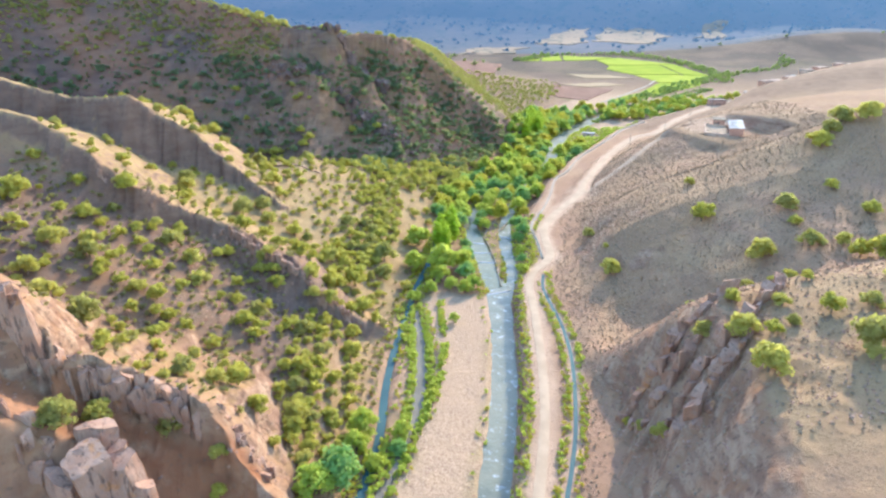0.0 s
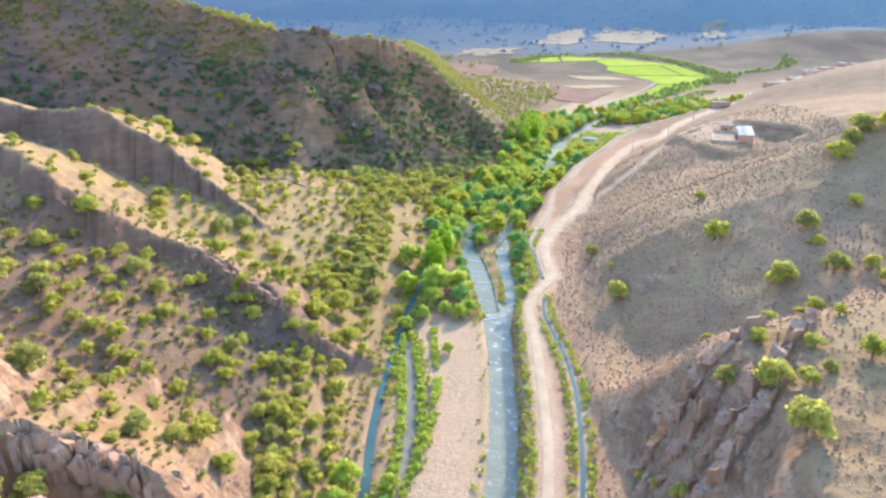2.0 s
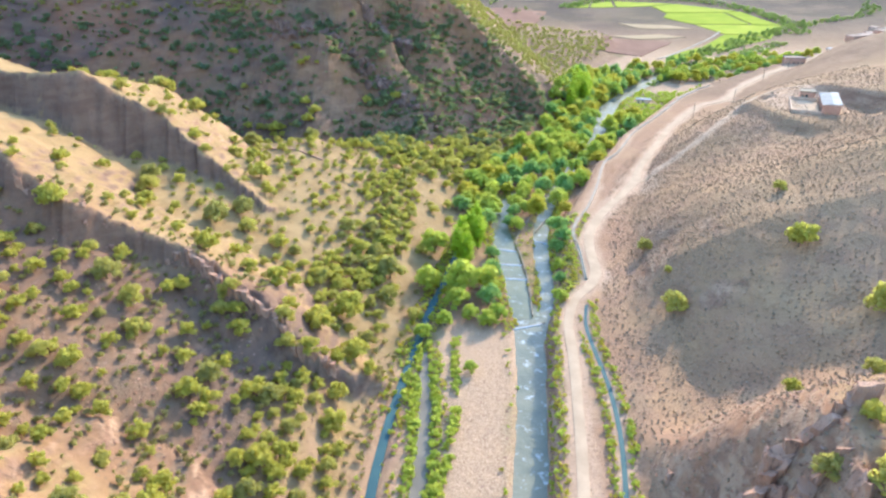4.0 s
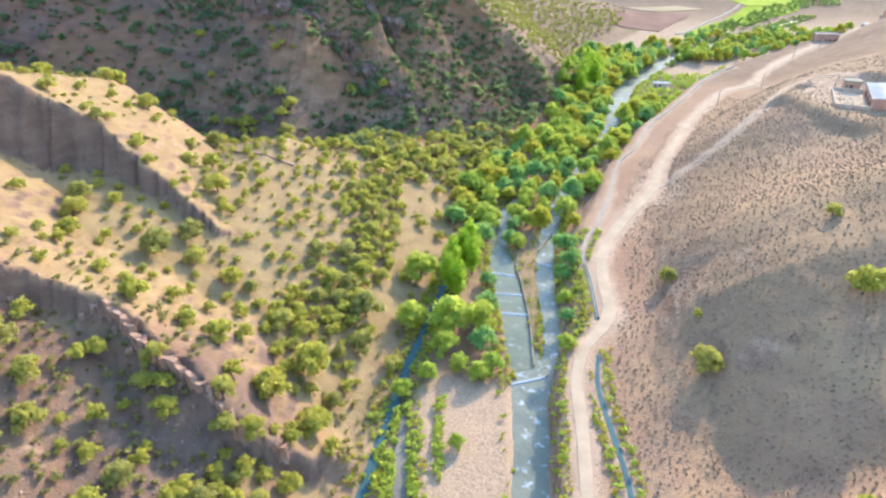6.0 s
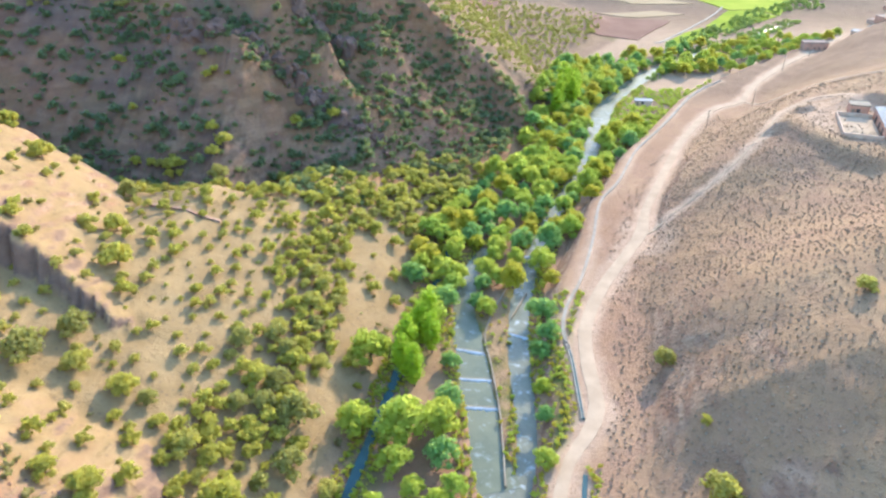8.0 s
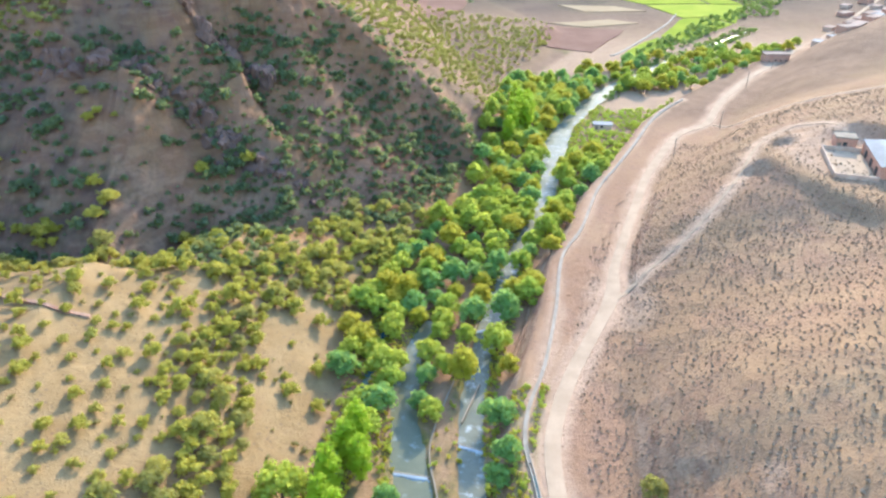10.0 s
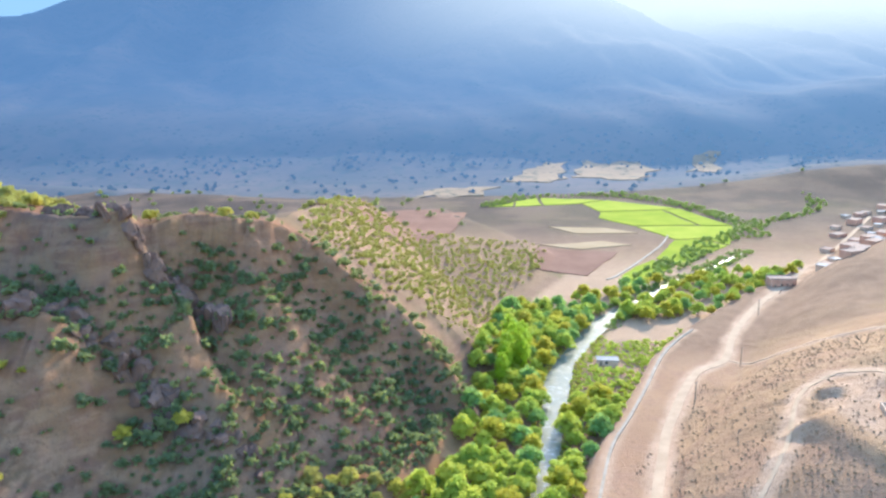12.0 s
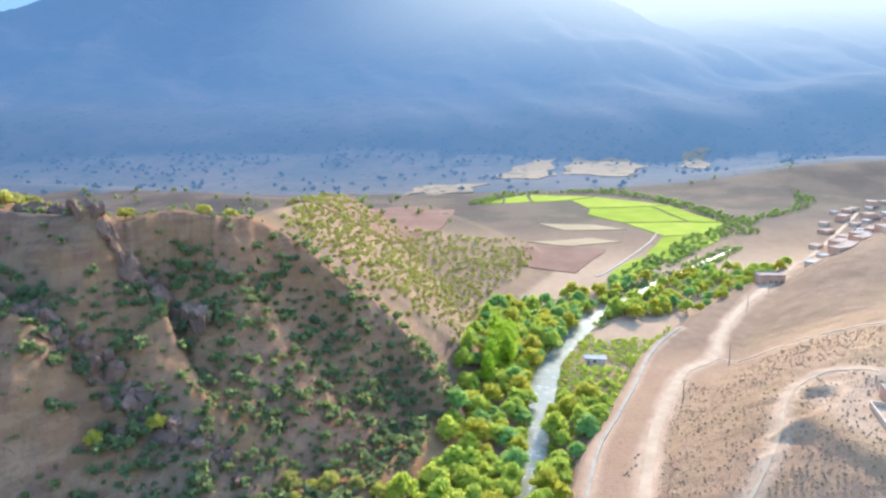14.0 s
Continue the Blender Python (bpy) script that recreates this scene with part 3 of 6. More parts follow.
# ---- ground ----
def sheet(name, xs, ys, height, mats, masks=None):
    """A height field over the lines xs and ys as one mesh."""
    gx, gy = np.meshgrid(xs, ys)
    marks = {}
    flat_x, flat_y = gx.ravel(), gy.ravel()
    z = height(flat_x, flat_y, marks) if masks else height(flat_x, flat_y)
    nx, ny = len(xs), len(ys)
    mesh = bpy.data.meshes.new(name)
    mesh.vertices.add(nx * ny)
    mesh.vertices.foreach_set("co", np.column_stack([flat_x, flat_y, z]).ravel())
    k = (np.arange(ny - 1)[:, None] * nx + np.arange(nx - 1)[None, :]).ravel()
    quads = np.column_stack([k, k + 1, k + 1 + nx, k + nx]).ravel()
    mesh.loops.add(len(quads))
    mesh.loops.foreach_set("vertex_index", quads)
    mesh.polygons.add(len(k))
    mesh.polygons.foreach_set("loop_start", np.arange(len(k)) * 4)
    mesh.polygons.foreach_set("use_smooth", np.ones(len(k), bool))
    for mat in mats:
        mesh.materials.append(mat)
    mesh.update(calc_edges=True)
    mesh.validate()
    if masks:
        slope = np.hypot(*np.gradient(z.reshape(ny, nx), ys, xs)).ravel()
        for key, rgb in masks(flat_x, flat_y, z, slope, marks).items():
            layer = mesh.color_attributes.new(key, "FLOAT_COLOR", "POINT")
            layer.data.foreach_set("color", np.column_stack([rgb, np.ones(len(z))]).ravel())
    return new(name, mesh)


def spread(inner_a, inner_b, step, outer_a, outer_b, growth=1.09):
    """Grid lines, close between inner_a and inner_b and wider and wider outside."""
    out = list(np.arange(inner_a, inner_b + step / 2, step))
    gap, v = step, inner_b
    while v < outer_b:
        gap = min(gap * growth, 60)
        v += gap
        out.append(v)
    gap, v, low = step, inner_a, []
    while v > outer_a:
        gap = min(gap * growth, 60)
        v -= gap
        low.append(v)
    return np.array(low[::-1] + out)


def covers(x, y, z, slope, marks):
    patch, wide = fbm(x, y, 16, 91), fbm(x, y, 60, 92)
    rock = ramp(slope, 0.62, 1.15) * (1 - ramp(y, 320, 350) * 0.35)
    rock = np.where((y > 160) & (y < 300) & (x < 20), ramp(slope, 0.95, 1.5), rock)
    rock = np.where((y < 106) & (x < 0), ramp(slope, 1.2, 2.2), rock)
    rock = np.where((y >= 106) & (y <= 160) & (x < 0), ramp(slope, 1.0, 1.6), rock)
    rock = np.maximum(rock, 0.9 * ramp(patch, 0.35, 0.6) * ramp(slope, 0.42, 0.6) * ((y > 106) | (x > 0)) * (1 - 0.85 * ramp(y, 162, 174) * (x < 30)))
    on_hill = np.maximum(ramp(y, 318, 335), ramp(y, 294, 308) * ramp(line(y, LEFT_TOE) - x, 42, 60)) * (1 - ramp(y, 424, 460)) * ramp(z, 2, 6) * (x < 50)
    rock = np.maximum(rock * (1 - 0.5 * on_hill), 0.22 * on_hill * ramp(hill_ribs(x, y) + 1.2 * hill_bands(x, z, 181), 0.2, 0.6))
    crests = on_hill * ramp(rib(x, y, RIB_HIGH) + rib(x, y, RIB_LOW) + rib(x, y, RIB_RIGHT), 1.0, 3.5)
    rock = np.maximum(rock, 0.25 * crests)
    flat = (1 - ramp(z, 1.5, 4)) * (1 - ramp(y, 560, 640))
    shore = ramp(x - line(y, LEFT_TOE), 6, 10) * (1 - ramp(x - line(y, EDGE), -5, -2))
    gravel = flat * shore * ramp(-y, -205, -192)
    gravel = np.maximum(gravel, flat * shore * ramp(y, 380, 440) * 0.8)
    bank = (1 - ramp(marks["wet"], 1.5, 5)) * ramp(patch, -0.35, 0.15) * np.where((x < line(y, RIVER)) & (y < 200), 0.35, 1)
    strip = ramp(x - line(y, RIVER), 4, 7) * (1 - ramp(x - line(y, ROADSIDE), -2.5, -1)) * (1 - ramp(y, 255, 268))
    green = np.clip(np.maximum(bank * 0.9, strip * ramp(patch, -1.0, -0.3)), 0, 1)
    verge = ramp(x - line(y, LEFT_TOE), -6, 2) * (1 - ramp(x - line(y, LEFT_TOE), 7, 12)) * flat
    green = np.maximum(green, verge * ramp(patch, 0, 0.4) * 0.7)
    basin = ramp(y, 560, 640) * (1 - ramp(z, 2, 8))
    green = np.maximum(green, basin * ramp(wide, -0.1, 0.3) * 0.15)
    green = np.maximum(green, on_hill * 0.25 * ramp(wide + 0.4 * patch - 0.010 * (z - 34), -0.3, 0.1))
    left = ramp(line(y, LEFT_TOE) - x, -4, 6)
    gold = left * (1 - ramp(slope, 0.68, 1.05)) * ramp(patch, -0.95, -0.45) * ramp(y, 96, 112)
    gold = gold * (1 - 0.9 * ramp(y, 116, 134) * (1 - ramp(y, 174, 188)) * ramp(line(y, LEFT_TOE) - x, 8, 26))
    gold = np.maximum(gold, 0.75 * left * ramp(y, 101, 107) * (1 - ramp(y, 118, 130)) * (1 - ramp(slope, 1.1, 1.6)))
    gold = np.maximum(gold, 0.9 * left * ramp(y, 176, 188) * (1 - ramp(y, 288, 300)) * (1 - ramp(slope, 1.05, 1.5)))
    gold = gold * (1 - 0.8 * ramp(y, 400, 430))
    gold = np.maximum(gold, 0.5 * ramp(-x, 47, 54) * (1 - ramp(y, 88, 94)) * (x < 0))
    gold = np.maximum(gold, 0.35 * ramp(wide, 0.0, 0.5) * (1 - ramp(y, 380, 420)))
    gold = gold * (1 - 0.95 * on_hill)
    red = ramp(slope, 0.35, 0.6) * ramp(wide, -0.05, 0.25) * 0.3 * left * (1 - ramp(y, 170, 195))
    red = np.maximum(red, 0.6 * left * ramp(y, 305, 335) * ramp(patch + hill_bands(x, z, 183), -0.5, 0.3) * (1 - ramp(y, 405, 430)))
    red = np.maximum(red, 0.9 * left * (1 - ramp(y, 94, 100)) * ramp(patch, -1.0, -0.4))
    red = np.maximum(red, 0.7 * ramp(x - line(y, RIGHT_TOE), 4, 10) * (1 - ramp(y, 138, 150)) * ramp(slope, 0.4, 0.8) * ramp(patch, -0.5, 0.2))
    under = (x > -68) * (x < -34) * ramp(y, 86, 89) * (1 - ramp(y, 97, 101))
    red, rock, gold = np.maximum(red, under), rock * (1 - 0.8 * under), gold * (1 - under)
    top = ramp(x - line(y, RIGHT_TOE), 28, 36) * ramp(y, 60, 90) * (1 - ramp(y, 146, 156))
    gold, rock, red = np.maximum(gold, 0.55 * top), rock * (1 - 0.8 * top), red * (1 - 0.8 * top)
    sunny = ramp(x - line(y, RIGHT_TOE), 2, 14) * ramp(y, 150, 170) * (1 - ramp(y, 430, 470))
    gold = np.maximum(gold, sunny * (0.08 + 0.25 * ramp(patch, -0.4, 0.4)))
    dust = (1 - ramp(marks["way"] + 1.2 * fbm(x, y, 7, 93) + 0.9 * patch, -0.6, 2.5)) * (1 - ramp(y, 560, 600))
    dust = np.maximum(dust, 0.8 * (1 - ramp(np.hypot((x - 139) / 17, (y - 330) / 24), 0.75, 1.1)))
    dust = np.maximum(dust, 0.7 * (1 - ramp(np.hypot((x - 66) / 9, (y - 292) / 16), 0.6, 1.1)))
    outcrop = ramp(-x, 47, 54) * (1 - ramp(y, 88, 94)) * ramp(patch, -0.9, -0.2)
    rock, dust = rock * (1 - 0.7 * outcrop), np.maximum(dust, 0.2 * outcrop)
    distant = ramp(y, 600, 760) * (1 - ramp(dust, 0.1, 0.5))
    inland = line(y, LEFT_TOE) - x
    scree_shade = left * ramp(y, 110, 124) * (1 - ramp(y, 172, 186)) * ramp(inland, 6, 22) * ramp(patch, -1.0, -0.2)
    # The same dark tone laid thinly over the hill face as shade.
    scree_shade = np.maximum(scree_shade, 0.25 * on_hill)
    # Steep ridge faces darkened in colour to stand for their shade.
    bluff_shade = left * ramp(y, 158, 166) * (1 - ramp(y, 244, 252)) * ramp(slope, 0.95, 1.35)
    scree_shade, gold, rock = np.maximum(scree_shade, 0.9 * bluff_shade), gold * (1 - bluff_shade), rock * (1 - 0.75 * bluff_shade)
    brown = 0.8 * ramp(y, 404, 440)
    # Mask for the painted shade on the hill face, stronger towards -x.
    hill_shade = on_hill * (0.55 + 0.45 * ramp(-x + 8 * patch, 15, 55))
    return {"cover_d": np.column_stack([distant, distant, distant]), "cover_c": np.column_stack([scree_shade, brown, hill_shade]), "cover": np.column_stack([rock, green * (1 - rock), gravel]), "cover_b": np.column_stack([gold, red, dust])}


ROADSIDE = [(p[1], p[0]) for p in ROAD]
GX = np.unique(np.concatenate([spread(-150, 165, 1.0, -3200, 3600), np.arange(-104, -24, 0.5), np.arange(36, 82, 0.5)]))
GY = np.unique(np.concatenate([spread(66, 452, 1.0, -700, 4200, 1.06), np.arange(80, 132, 0.5)]))
LEVEL = {}


def keep_ground(x, y, marks):
    z = ground(x, y, marks) - 5 * ramp(y, 925, 1000)
    for key, values in (("z", z), ("wet", marks["wet"]), ("way", marks["way"])):
        LEVEL[key] = values.reshape(len(GY), len(GX))
    LEVEL["steep"] = np.hypot(*np.gradient(LEVEL["z"], GY, GX))
    return z


def on_ground(x, y, key="z"):
    """The finished ground's height, or its distance to water or way, read from the built grid."""
    x, y = np.atleast_1d(np.asarray(x, float)), np.atleast_1d(np.asarray(y, float))
    i = np.clip(np.searchsorted(GX, x) - 1, 0, len(GX) - 2)
    j = np.clip(np.searchsorted(GY, y) - 1, 0, len(GY) - 2)
    u, v = (x - GX[i]) / (GX[i + 1] - GX[i]), (y - GY[j]) / (GY[j + 1] - GY[j])
    g = LEVEL[key]
    return (g[j, i] * (1 - u) + g[j, i + 1] * u) * (1 - v) + (g[j + 1, i] * (1 - u) + g[j + 1, i + 1] * u) * v


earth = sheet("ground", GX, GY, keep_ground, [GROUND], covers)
tagged(earth, "dry ochre hillsides, rock ridges and a gravel valley floor", "ground", kind="structure")


# ---- water, roads and channels ----
def ribbon(name, pts, half, z, mat, thick=0.5, cross=3, label="", category="", kind="structure", crown=0.0, drape=False):
    """A strip along pts; half and z are arrays or numbers; it has a top, sides and a bottom."""
    n = len(pts)
    half, z = np.broadcast_to(half, n), np.broadcast_to(z, n)
    d = np.gradient(pts[:, :2], axis=0)
    d = d / np.maximum(np.hypot(d[:, 0], d[:, 1]), 1e-6)[:, None]
    side = np.column_stack([d[:, 1], -d[:, 0]])
    verts, faces = [], []
    for k in range(n):
        for s in np.linspace(-1, 1, cross):
            x, y = pts[k, :2] + side[k] * half[k] * s
            verts.append((x, y, (float(on_ground(x, y)[0]) + 0.14 if drape else z[k]) + crown * (1 - s * s)))
        for s in (1, -1):
            x, y = pts[k, :2] + side[k] * half[k] * s
            verts.append((x, y, (float(on_ground(x, y)[0]) if drape else z[k]) - thick))
    w = cross + 2
    for k in range(n - 1):
        a, b = k * w, (k + 1) * w
        for c in range(w):
            e = (c + 1) % w
            faces.append((a + c, a + e, b + e, b + c))
    faces += [tuple(range(w))[::-1], tuple((n - 1) * w + c for c in range(w))]
    mesh = bpy.data.meshes.new(name)
    mesh.from_pydata(verts, [], faces)
    mesh.materials.append(mat)
    ob = new(name, mesh)
    return tagged(ob, label, category, kind=kind)


river_pts = smooth_line([(x, y, w) for x, y, w in REACH_DOWN] + REACH_UP[1:], 4.0)
ribbon("river", river_pts, river_pts[:, 2] + 1.3 * (1 - ramp(river_pts[:, 1], 470, 520)), -0.45 + 0.65 * ramp(river_pts[:, 1], 500, 560), WATER, 0.8, 3, "shallow clear river with white riffles over gravel", "river")
weir_pts = smooth_line(REACH_WEIRS, 4.0)
ribbon("side_channel", weir_pts[1:], weir_pts[1:, 2] + 1.0, -0.40, SIDE_WATER, 0.8, 3, "calm green-grey side channel held back by low weirs", "river")
canal_pts = smooth_line(CANAL, 4.0)
ribbon("water_canal", canal_pts, canal_pts[:, 2] + 0.35, -0.32, CANAL_WATER, 0.7, 3, "narrow blue-green water canal along the hillside foot", "canal")
stream_pts = smooth_line(STREAM, 4.0)
ribbon("shallow_pool", stream_pts, stream_pts[:, 2] * 0.95, -0.40, POND_WATER, 0.4, 3, "shallow grey pool water in the gravel bed", "stream")
ribbon("irrigation_ditch", DITCH_LINE, DITCH_LINE[:, 2], DITCH_LINE[:, 3] + 0.12, CANAL_WATER, 0.5, 3, "narrow blue irrigation ditch beside the dirt road", "ditch")

ROAD_TEXT = (("road", "pale dusty unpaved valley road"), ("dirt_track", "pale dirt track climbing to the compound"),
             ("side_track", "narrow pale dirt track off the valley road"))
for (name, label), pts in zip(ROAD_TEXT, ROADS):
    rag = 1 + 0.22 * fbm(pts[:, 0], pts[:, 1], 14, 95)
    ribbon(name, pts, (0.6 if name == "road" else 0.35) * pts[:, 2] * rag, pts[:, 3] + 0.13, ROAD_DUST, 0.5, 5, label, "road", crown=0.05, drape=True)


def aqueduct():
    """The concrete irrigation channel: two walls and a floor with water."""
    root = new("irrigation_channel")
    tagged(root, "pale concrete irrigation channel following the foot of the slope", "channel", kind="structure")
    p = AQUEDUCT_LINE
    d = np.gradient(p[:, :2], axis=0)
    d = d / np.hypot(d[:, 0], d[:, 1])[:, None]
    side = np.column_stack([d[:, 1], -d[:, 0]])
    for s, name in ((1, "channel_wall"), (-1, "channel_wall")):
        q = p.copy()
        q[:, :2] += side * (s * 0.55 * p[:, 2:3])
        ob = ribbon(name, q, 0.11, p[:, 3] + 0.45, CONCRETE, 1.0, 3, kind="")
        ob.parent = root
    wet = p[:, 1] < 240
    ribbon("channel_water", p[wet], 0.55 * p[wet][:, 2] - 0.09, p[wet][:, 3] + 0.3, CANAL_WATER, 0.4, 3, kind="").parent = root
    ribbon("channel_floor", p[~wet], 0.55 * p[~wet][:, 2] - 0.09, p[~wet][:, 3] + 0.3, CONCRETE, 0.4, 3, kind="").parent = root


aqueduct()


# ---- hazy slopes and mountains closing the far basin ----
def mountain(x, y):
    base = land(x, y) + 0.6 * ramp(y, 915, 960) - 1.2 * (y < 910)
    up = np.maximum(y - 1230 - 90 * vnoise(x / 400, y * 0, 301) + 0.06 * np.abs(x - 300), 0)
    top = 0.33 * up * (1 + 0.25 * fbm(x, y, 420, 302, 3))
    gully = ridged(x + 0.2 * y, y * 0.30, 210, 303, 4)
    z = top + gully * np.minimum(up * 0.055, 45)
    crest = np.clip(390 + 0.45 * (x + 1114), 150, 950) + 35 * fbm(x, y, 240, 304)
    return base * (1 - ramp(up, 0, 400)) + np.where(z > crest, crest + (z - crest) * 0.02, z)


far_x = spread(-700, 1300, 14.0, -3600, 4200, 1.05)
far_y = spread(905, 1700, 11.0, 903, 4000, 1.05)
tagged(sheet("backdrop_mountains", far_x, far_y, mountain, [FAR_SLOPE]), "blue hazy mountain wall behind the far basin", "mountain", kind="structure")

sky_x = np.linspace(-5200, 5600, 25)
sky_mesh = bpy.data.meshes.new("backdrop_sky")
sky_mesh.from_pydata([(x, 4300, z) for z in (-200, 500, 1500) for x in sky_x], [], [(r * 25 + k, r * 25 + k + 1, r * 25 + k + 26, r * 25 + k + 25) for r in range(2) for k in range(24)])
sky_mesh.materials.append(LOW_SKY)
tagged(new("backdrop_sky", sky_mesh), "pale hazy sky low over the mountains", "sky", kind="structure")


# ---- parts, trees and shrubs ----
def part(name, bm, material, parent, label=""):
    """Links a bmesh as one mesh object under a thing or a part."""
    mesh = bpy.data.meshes.new(name)
    bm.to_mesh(mesh)
    bm.free()
    mesh.materials.append(material)
    ob = new(name, mesh)
    ob.parent = parent
    return tagged(ob, label)


def mesh_part(name, verts, faces, material, parent=None, label="", smooth=False):
    mesh = bpy.data.meshes.new(name)
    mesh.from_pydata([tuple(v) for v in verts], [], [tuple(f) for f in faces])
    mesh.materials.append(material)
    if smooth:
        mesh.polygons.foreach_set("use_smooth", np.ones(len(mesh.polygons), bool))
    ob = new(name, mesh)
    ob.parent = parent
    return tagged(ob, label)


def tube(path, radii, sides=6):
    """A tapered tube along a path, as vertices and faces."""
    verts, faces = [], []
    path = [Vector(p) for p in path]
    for k, p in enumerate(path):
        along = (path[min(k + 1, len(path) - 1)] - path[max(k - 1, 0)]).normalized()
        u = along.cross(Vector((0.3, 0.9, 0.2))).normalized()
        v = along.cross(u)
        for s in range(sides):
            a = 2 * math.pi * s / sides
            verts.append(p + (u * math.cos(a) + v * math.sin(a)) * radii[k])
    for k in range(len(path) - 1):
        for s in range(sides):
            e = (s + 1) % sides
            faces.append((k * sides + s, k * sides + e, (k + 1) * sides + e, (k + 1) * sides + s))
    faces.append(tuple((len(path) - 1) * sides + s for s in range(sides)))
    return verts, faces


def ball(detail):
    bm = bmesh.new()
    bmesh.ops.create_icosphere(bm, subdivisions=detail, radius=1.0)
    v = np.array([w.co[:] for w in bm.verts])
    f = np.array([[w.index for w in g.verts] for g in bm.faces])
    bm.free()
    return v, f


BALL = ball(1)


def crown(rng, lobes, leaves, size):
    """Leaf clumps over a set of lobes (x, y, z, radius, flatness), with a dim core inside each lobe."""
    verts, faces = [], []
    for x, y, z, r, flat in lobes:
        bv, bf = BALL
        bump = 1 + 0.28 * rng.uniform(-1, 1, len(bv))
        core = bv * (0.66 * r * bump)[:, None] * (1, 1, flat) + (x, y, z)
        faces += [tuple(i + len(verts) for i in f) for f in bf]
        verts += [tuple(c) for c in core]
    weight = np.array([lobe[3] ** 2 for lobe in lobes])
    pick = rng.choice(len(lobes), leaves, p=weight / weight.sum())
    way = rng.normal(size=(leaves, 3))
    way /= np.linalg.norm(way, axis=1)[:, None]
    way[:, 2] = np.where(way[:, 2] < -0.45, -way[:, 2], way[:, 2])
    for k in range(leaves):
        x, y, z, r, flat = lobes[pick[k]]
        n = way[k]
        at = np.array((x, y, z)) + n * r * (1, 1, flat) * rng.uniform(0.84, 1.13)
        out = n + rng.normal(size=3) * 0.55
        out /= np.linalg.norm(out)
        u = np.cross(out, rng.normal(size=3))
        u /= np.linalg.norm(u)
        v = np.cross(out, u)
        a, b = size * rng.uniform(0.6, 1.25), size * rng.uniform(0.45, 0.95)
        dip = out * size * 0.28
        i = len(verts)
        verts += [tuple(at - u * a - dip), tuple(at - v * b), tuple(at + u * a - dip), tuple(at + v * b)]
        faces += [(i, i + 1, i + 3), (i + 1, i + 2, i + 3)]
    return verts, faces


def round_lobes(rng, count, width, height, base):
    """Lobes of a broad crown, of unit scale width and height in metres."""
    lobes = [(0, 0, base + height * 0.45, width * 0.30, 0.85)]
    for k in range(count):
        a = 2.4 * k + rng.uniform(-0.5, 0.5)
        s = math.sqrt((k + 0.6) / count)
        d = width * 0.5 * s * rng.uniform(0.66, 0.92)
        z = base + height * (0.30 + 0.52 * (1 - s * s) + rng.uniform(-0.13, 0.14))
        lobes.append((d * math.cos(a), d * math.sin(a), z, width * rng.uniform(0.13, 0.21), rng.uniform(0.75, 1.0)))
    return lobes


def oak_parts(seed):
    rng = np.random.default_rng(seed)
    lobes = round_lobes(rng, 12 + seed % 4, 6.0, 4.4, 0.0)
    cv, cf = crown(rng, lobes, 620, 0.36)
    tv, tf = tube([(0, 0, -0.5), (0.05, 0, 0.7), (0.1, 0.05, 1.6), (0.0, 0.1, 2.6)], [0.24, 0.19, 0.15, 0.07])
    for x, y, z, r, _ in lobes[1:7]:
        v, f = tube([(0.08, 0.04, 1.2), (x * 0.5, y * 0.5, 1.0 + (z - 1) * 0.55), (x * 0.92, y * 0.92, z)], [0.11, 0.08, 0.03], 5)
        tf = tf + [tuple(i + len(tv) for i in q) for q in f]
        tv = tv + v
    return (tv, tf), (cv, cf)


def willow_parts(seed):
    rng = np.random.default_rng(seed + 50)
    lobes = round_lobes(rng, 17 + seed % 4, 7.0, 5.6, 0.5)
    cv, cf = crown(rng, lobes, 820, 0.36)
    tv, tf = tube([(0, 0, -0.5), (0.1, 0, 1.0), (0.1, 0.1, 2.4), (0, 0, 4.0)], [0.30, 0.24, 0.18, 0.08])
    for x, y, z, r, _ in lobes[1:8]:
        v, f = tube([(0.1, 0, 1.1), (x * 0.5, y * 0.5, 0.8 + (z - 0.8) * 0.6), (x * 0.92, y * 0.92, z)], [0.13, 0.09, 0.03], 5)
        tf = tf + [tuple(i + len(tv) for i in q) for q in f]
        tv = tv + v
    return (tv, tf), (cv, cf)


def poplar_parts(seed):
    rng = np.random.default_rng(seed + 90)
    lobes = []
    for k in range(13):
        h = 1.5 + k * 0.85
        r = (1.8 * math.sin(math.pi * min((k + 1.6) / 14.5, 1)) ** 0.7 + 0.25)
        a = 2.4 * k
        lobes.append((0.55 * r * math.cos(a), 0.55 * r * math.sin(a), h, r * rng.uniform(0.75, 1.0), 1.15))
    cv, cf = crown(rng, lobes, 760, 0.32)
    tv, tf = tube([(0, 0, -0.5), (0.05, 0, 3), (0, 0.05, 8), (0, 0, 12)], [0.26, 0.2, 0.12, 0.04])
    return (tv, tf), (cv, cf)


def tree_kind(name, label, category, group, leaf, parts, seeds, crown_label=""):
    """The first trees of a kind, one for each seed, kept for copying."""
    kinds = []
    for seed in seeds:
        root = new(name)
        tagged(root, label, category, group)
        (tv, tf), (cv, cf) = parts(seed)
        mesh_part("trunk", tv, tf, BARK, root, "", True)
        mesh_part("crown", cv, cf, leaf[seed % len(leaf)], root, crown_label)
        kinds.append([root, 0])
    return kinds


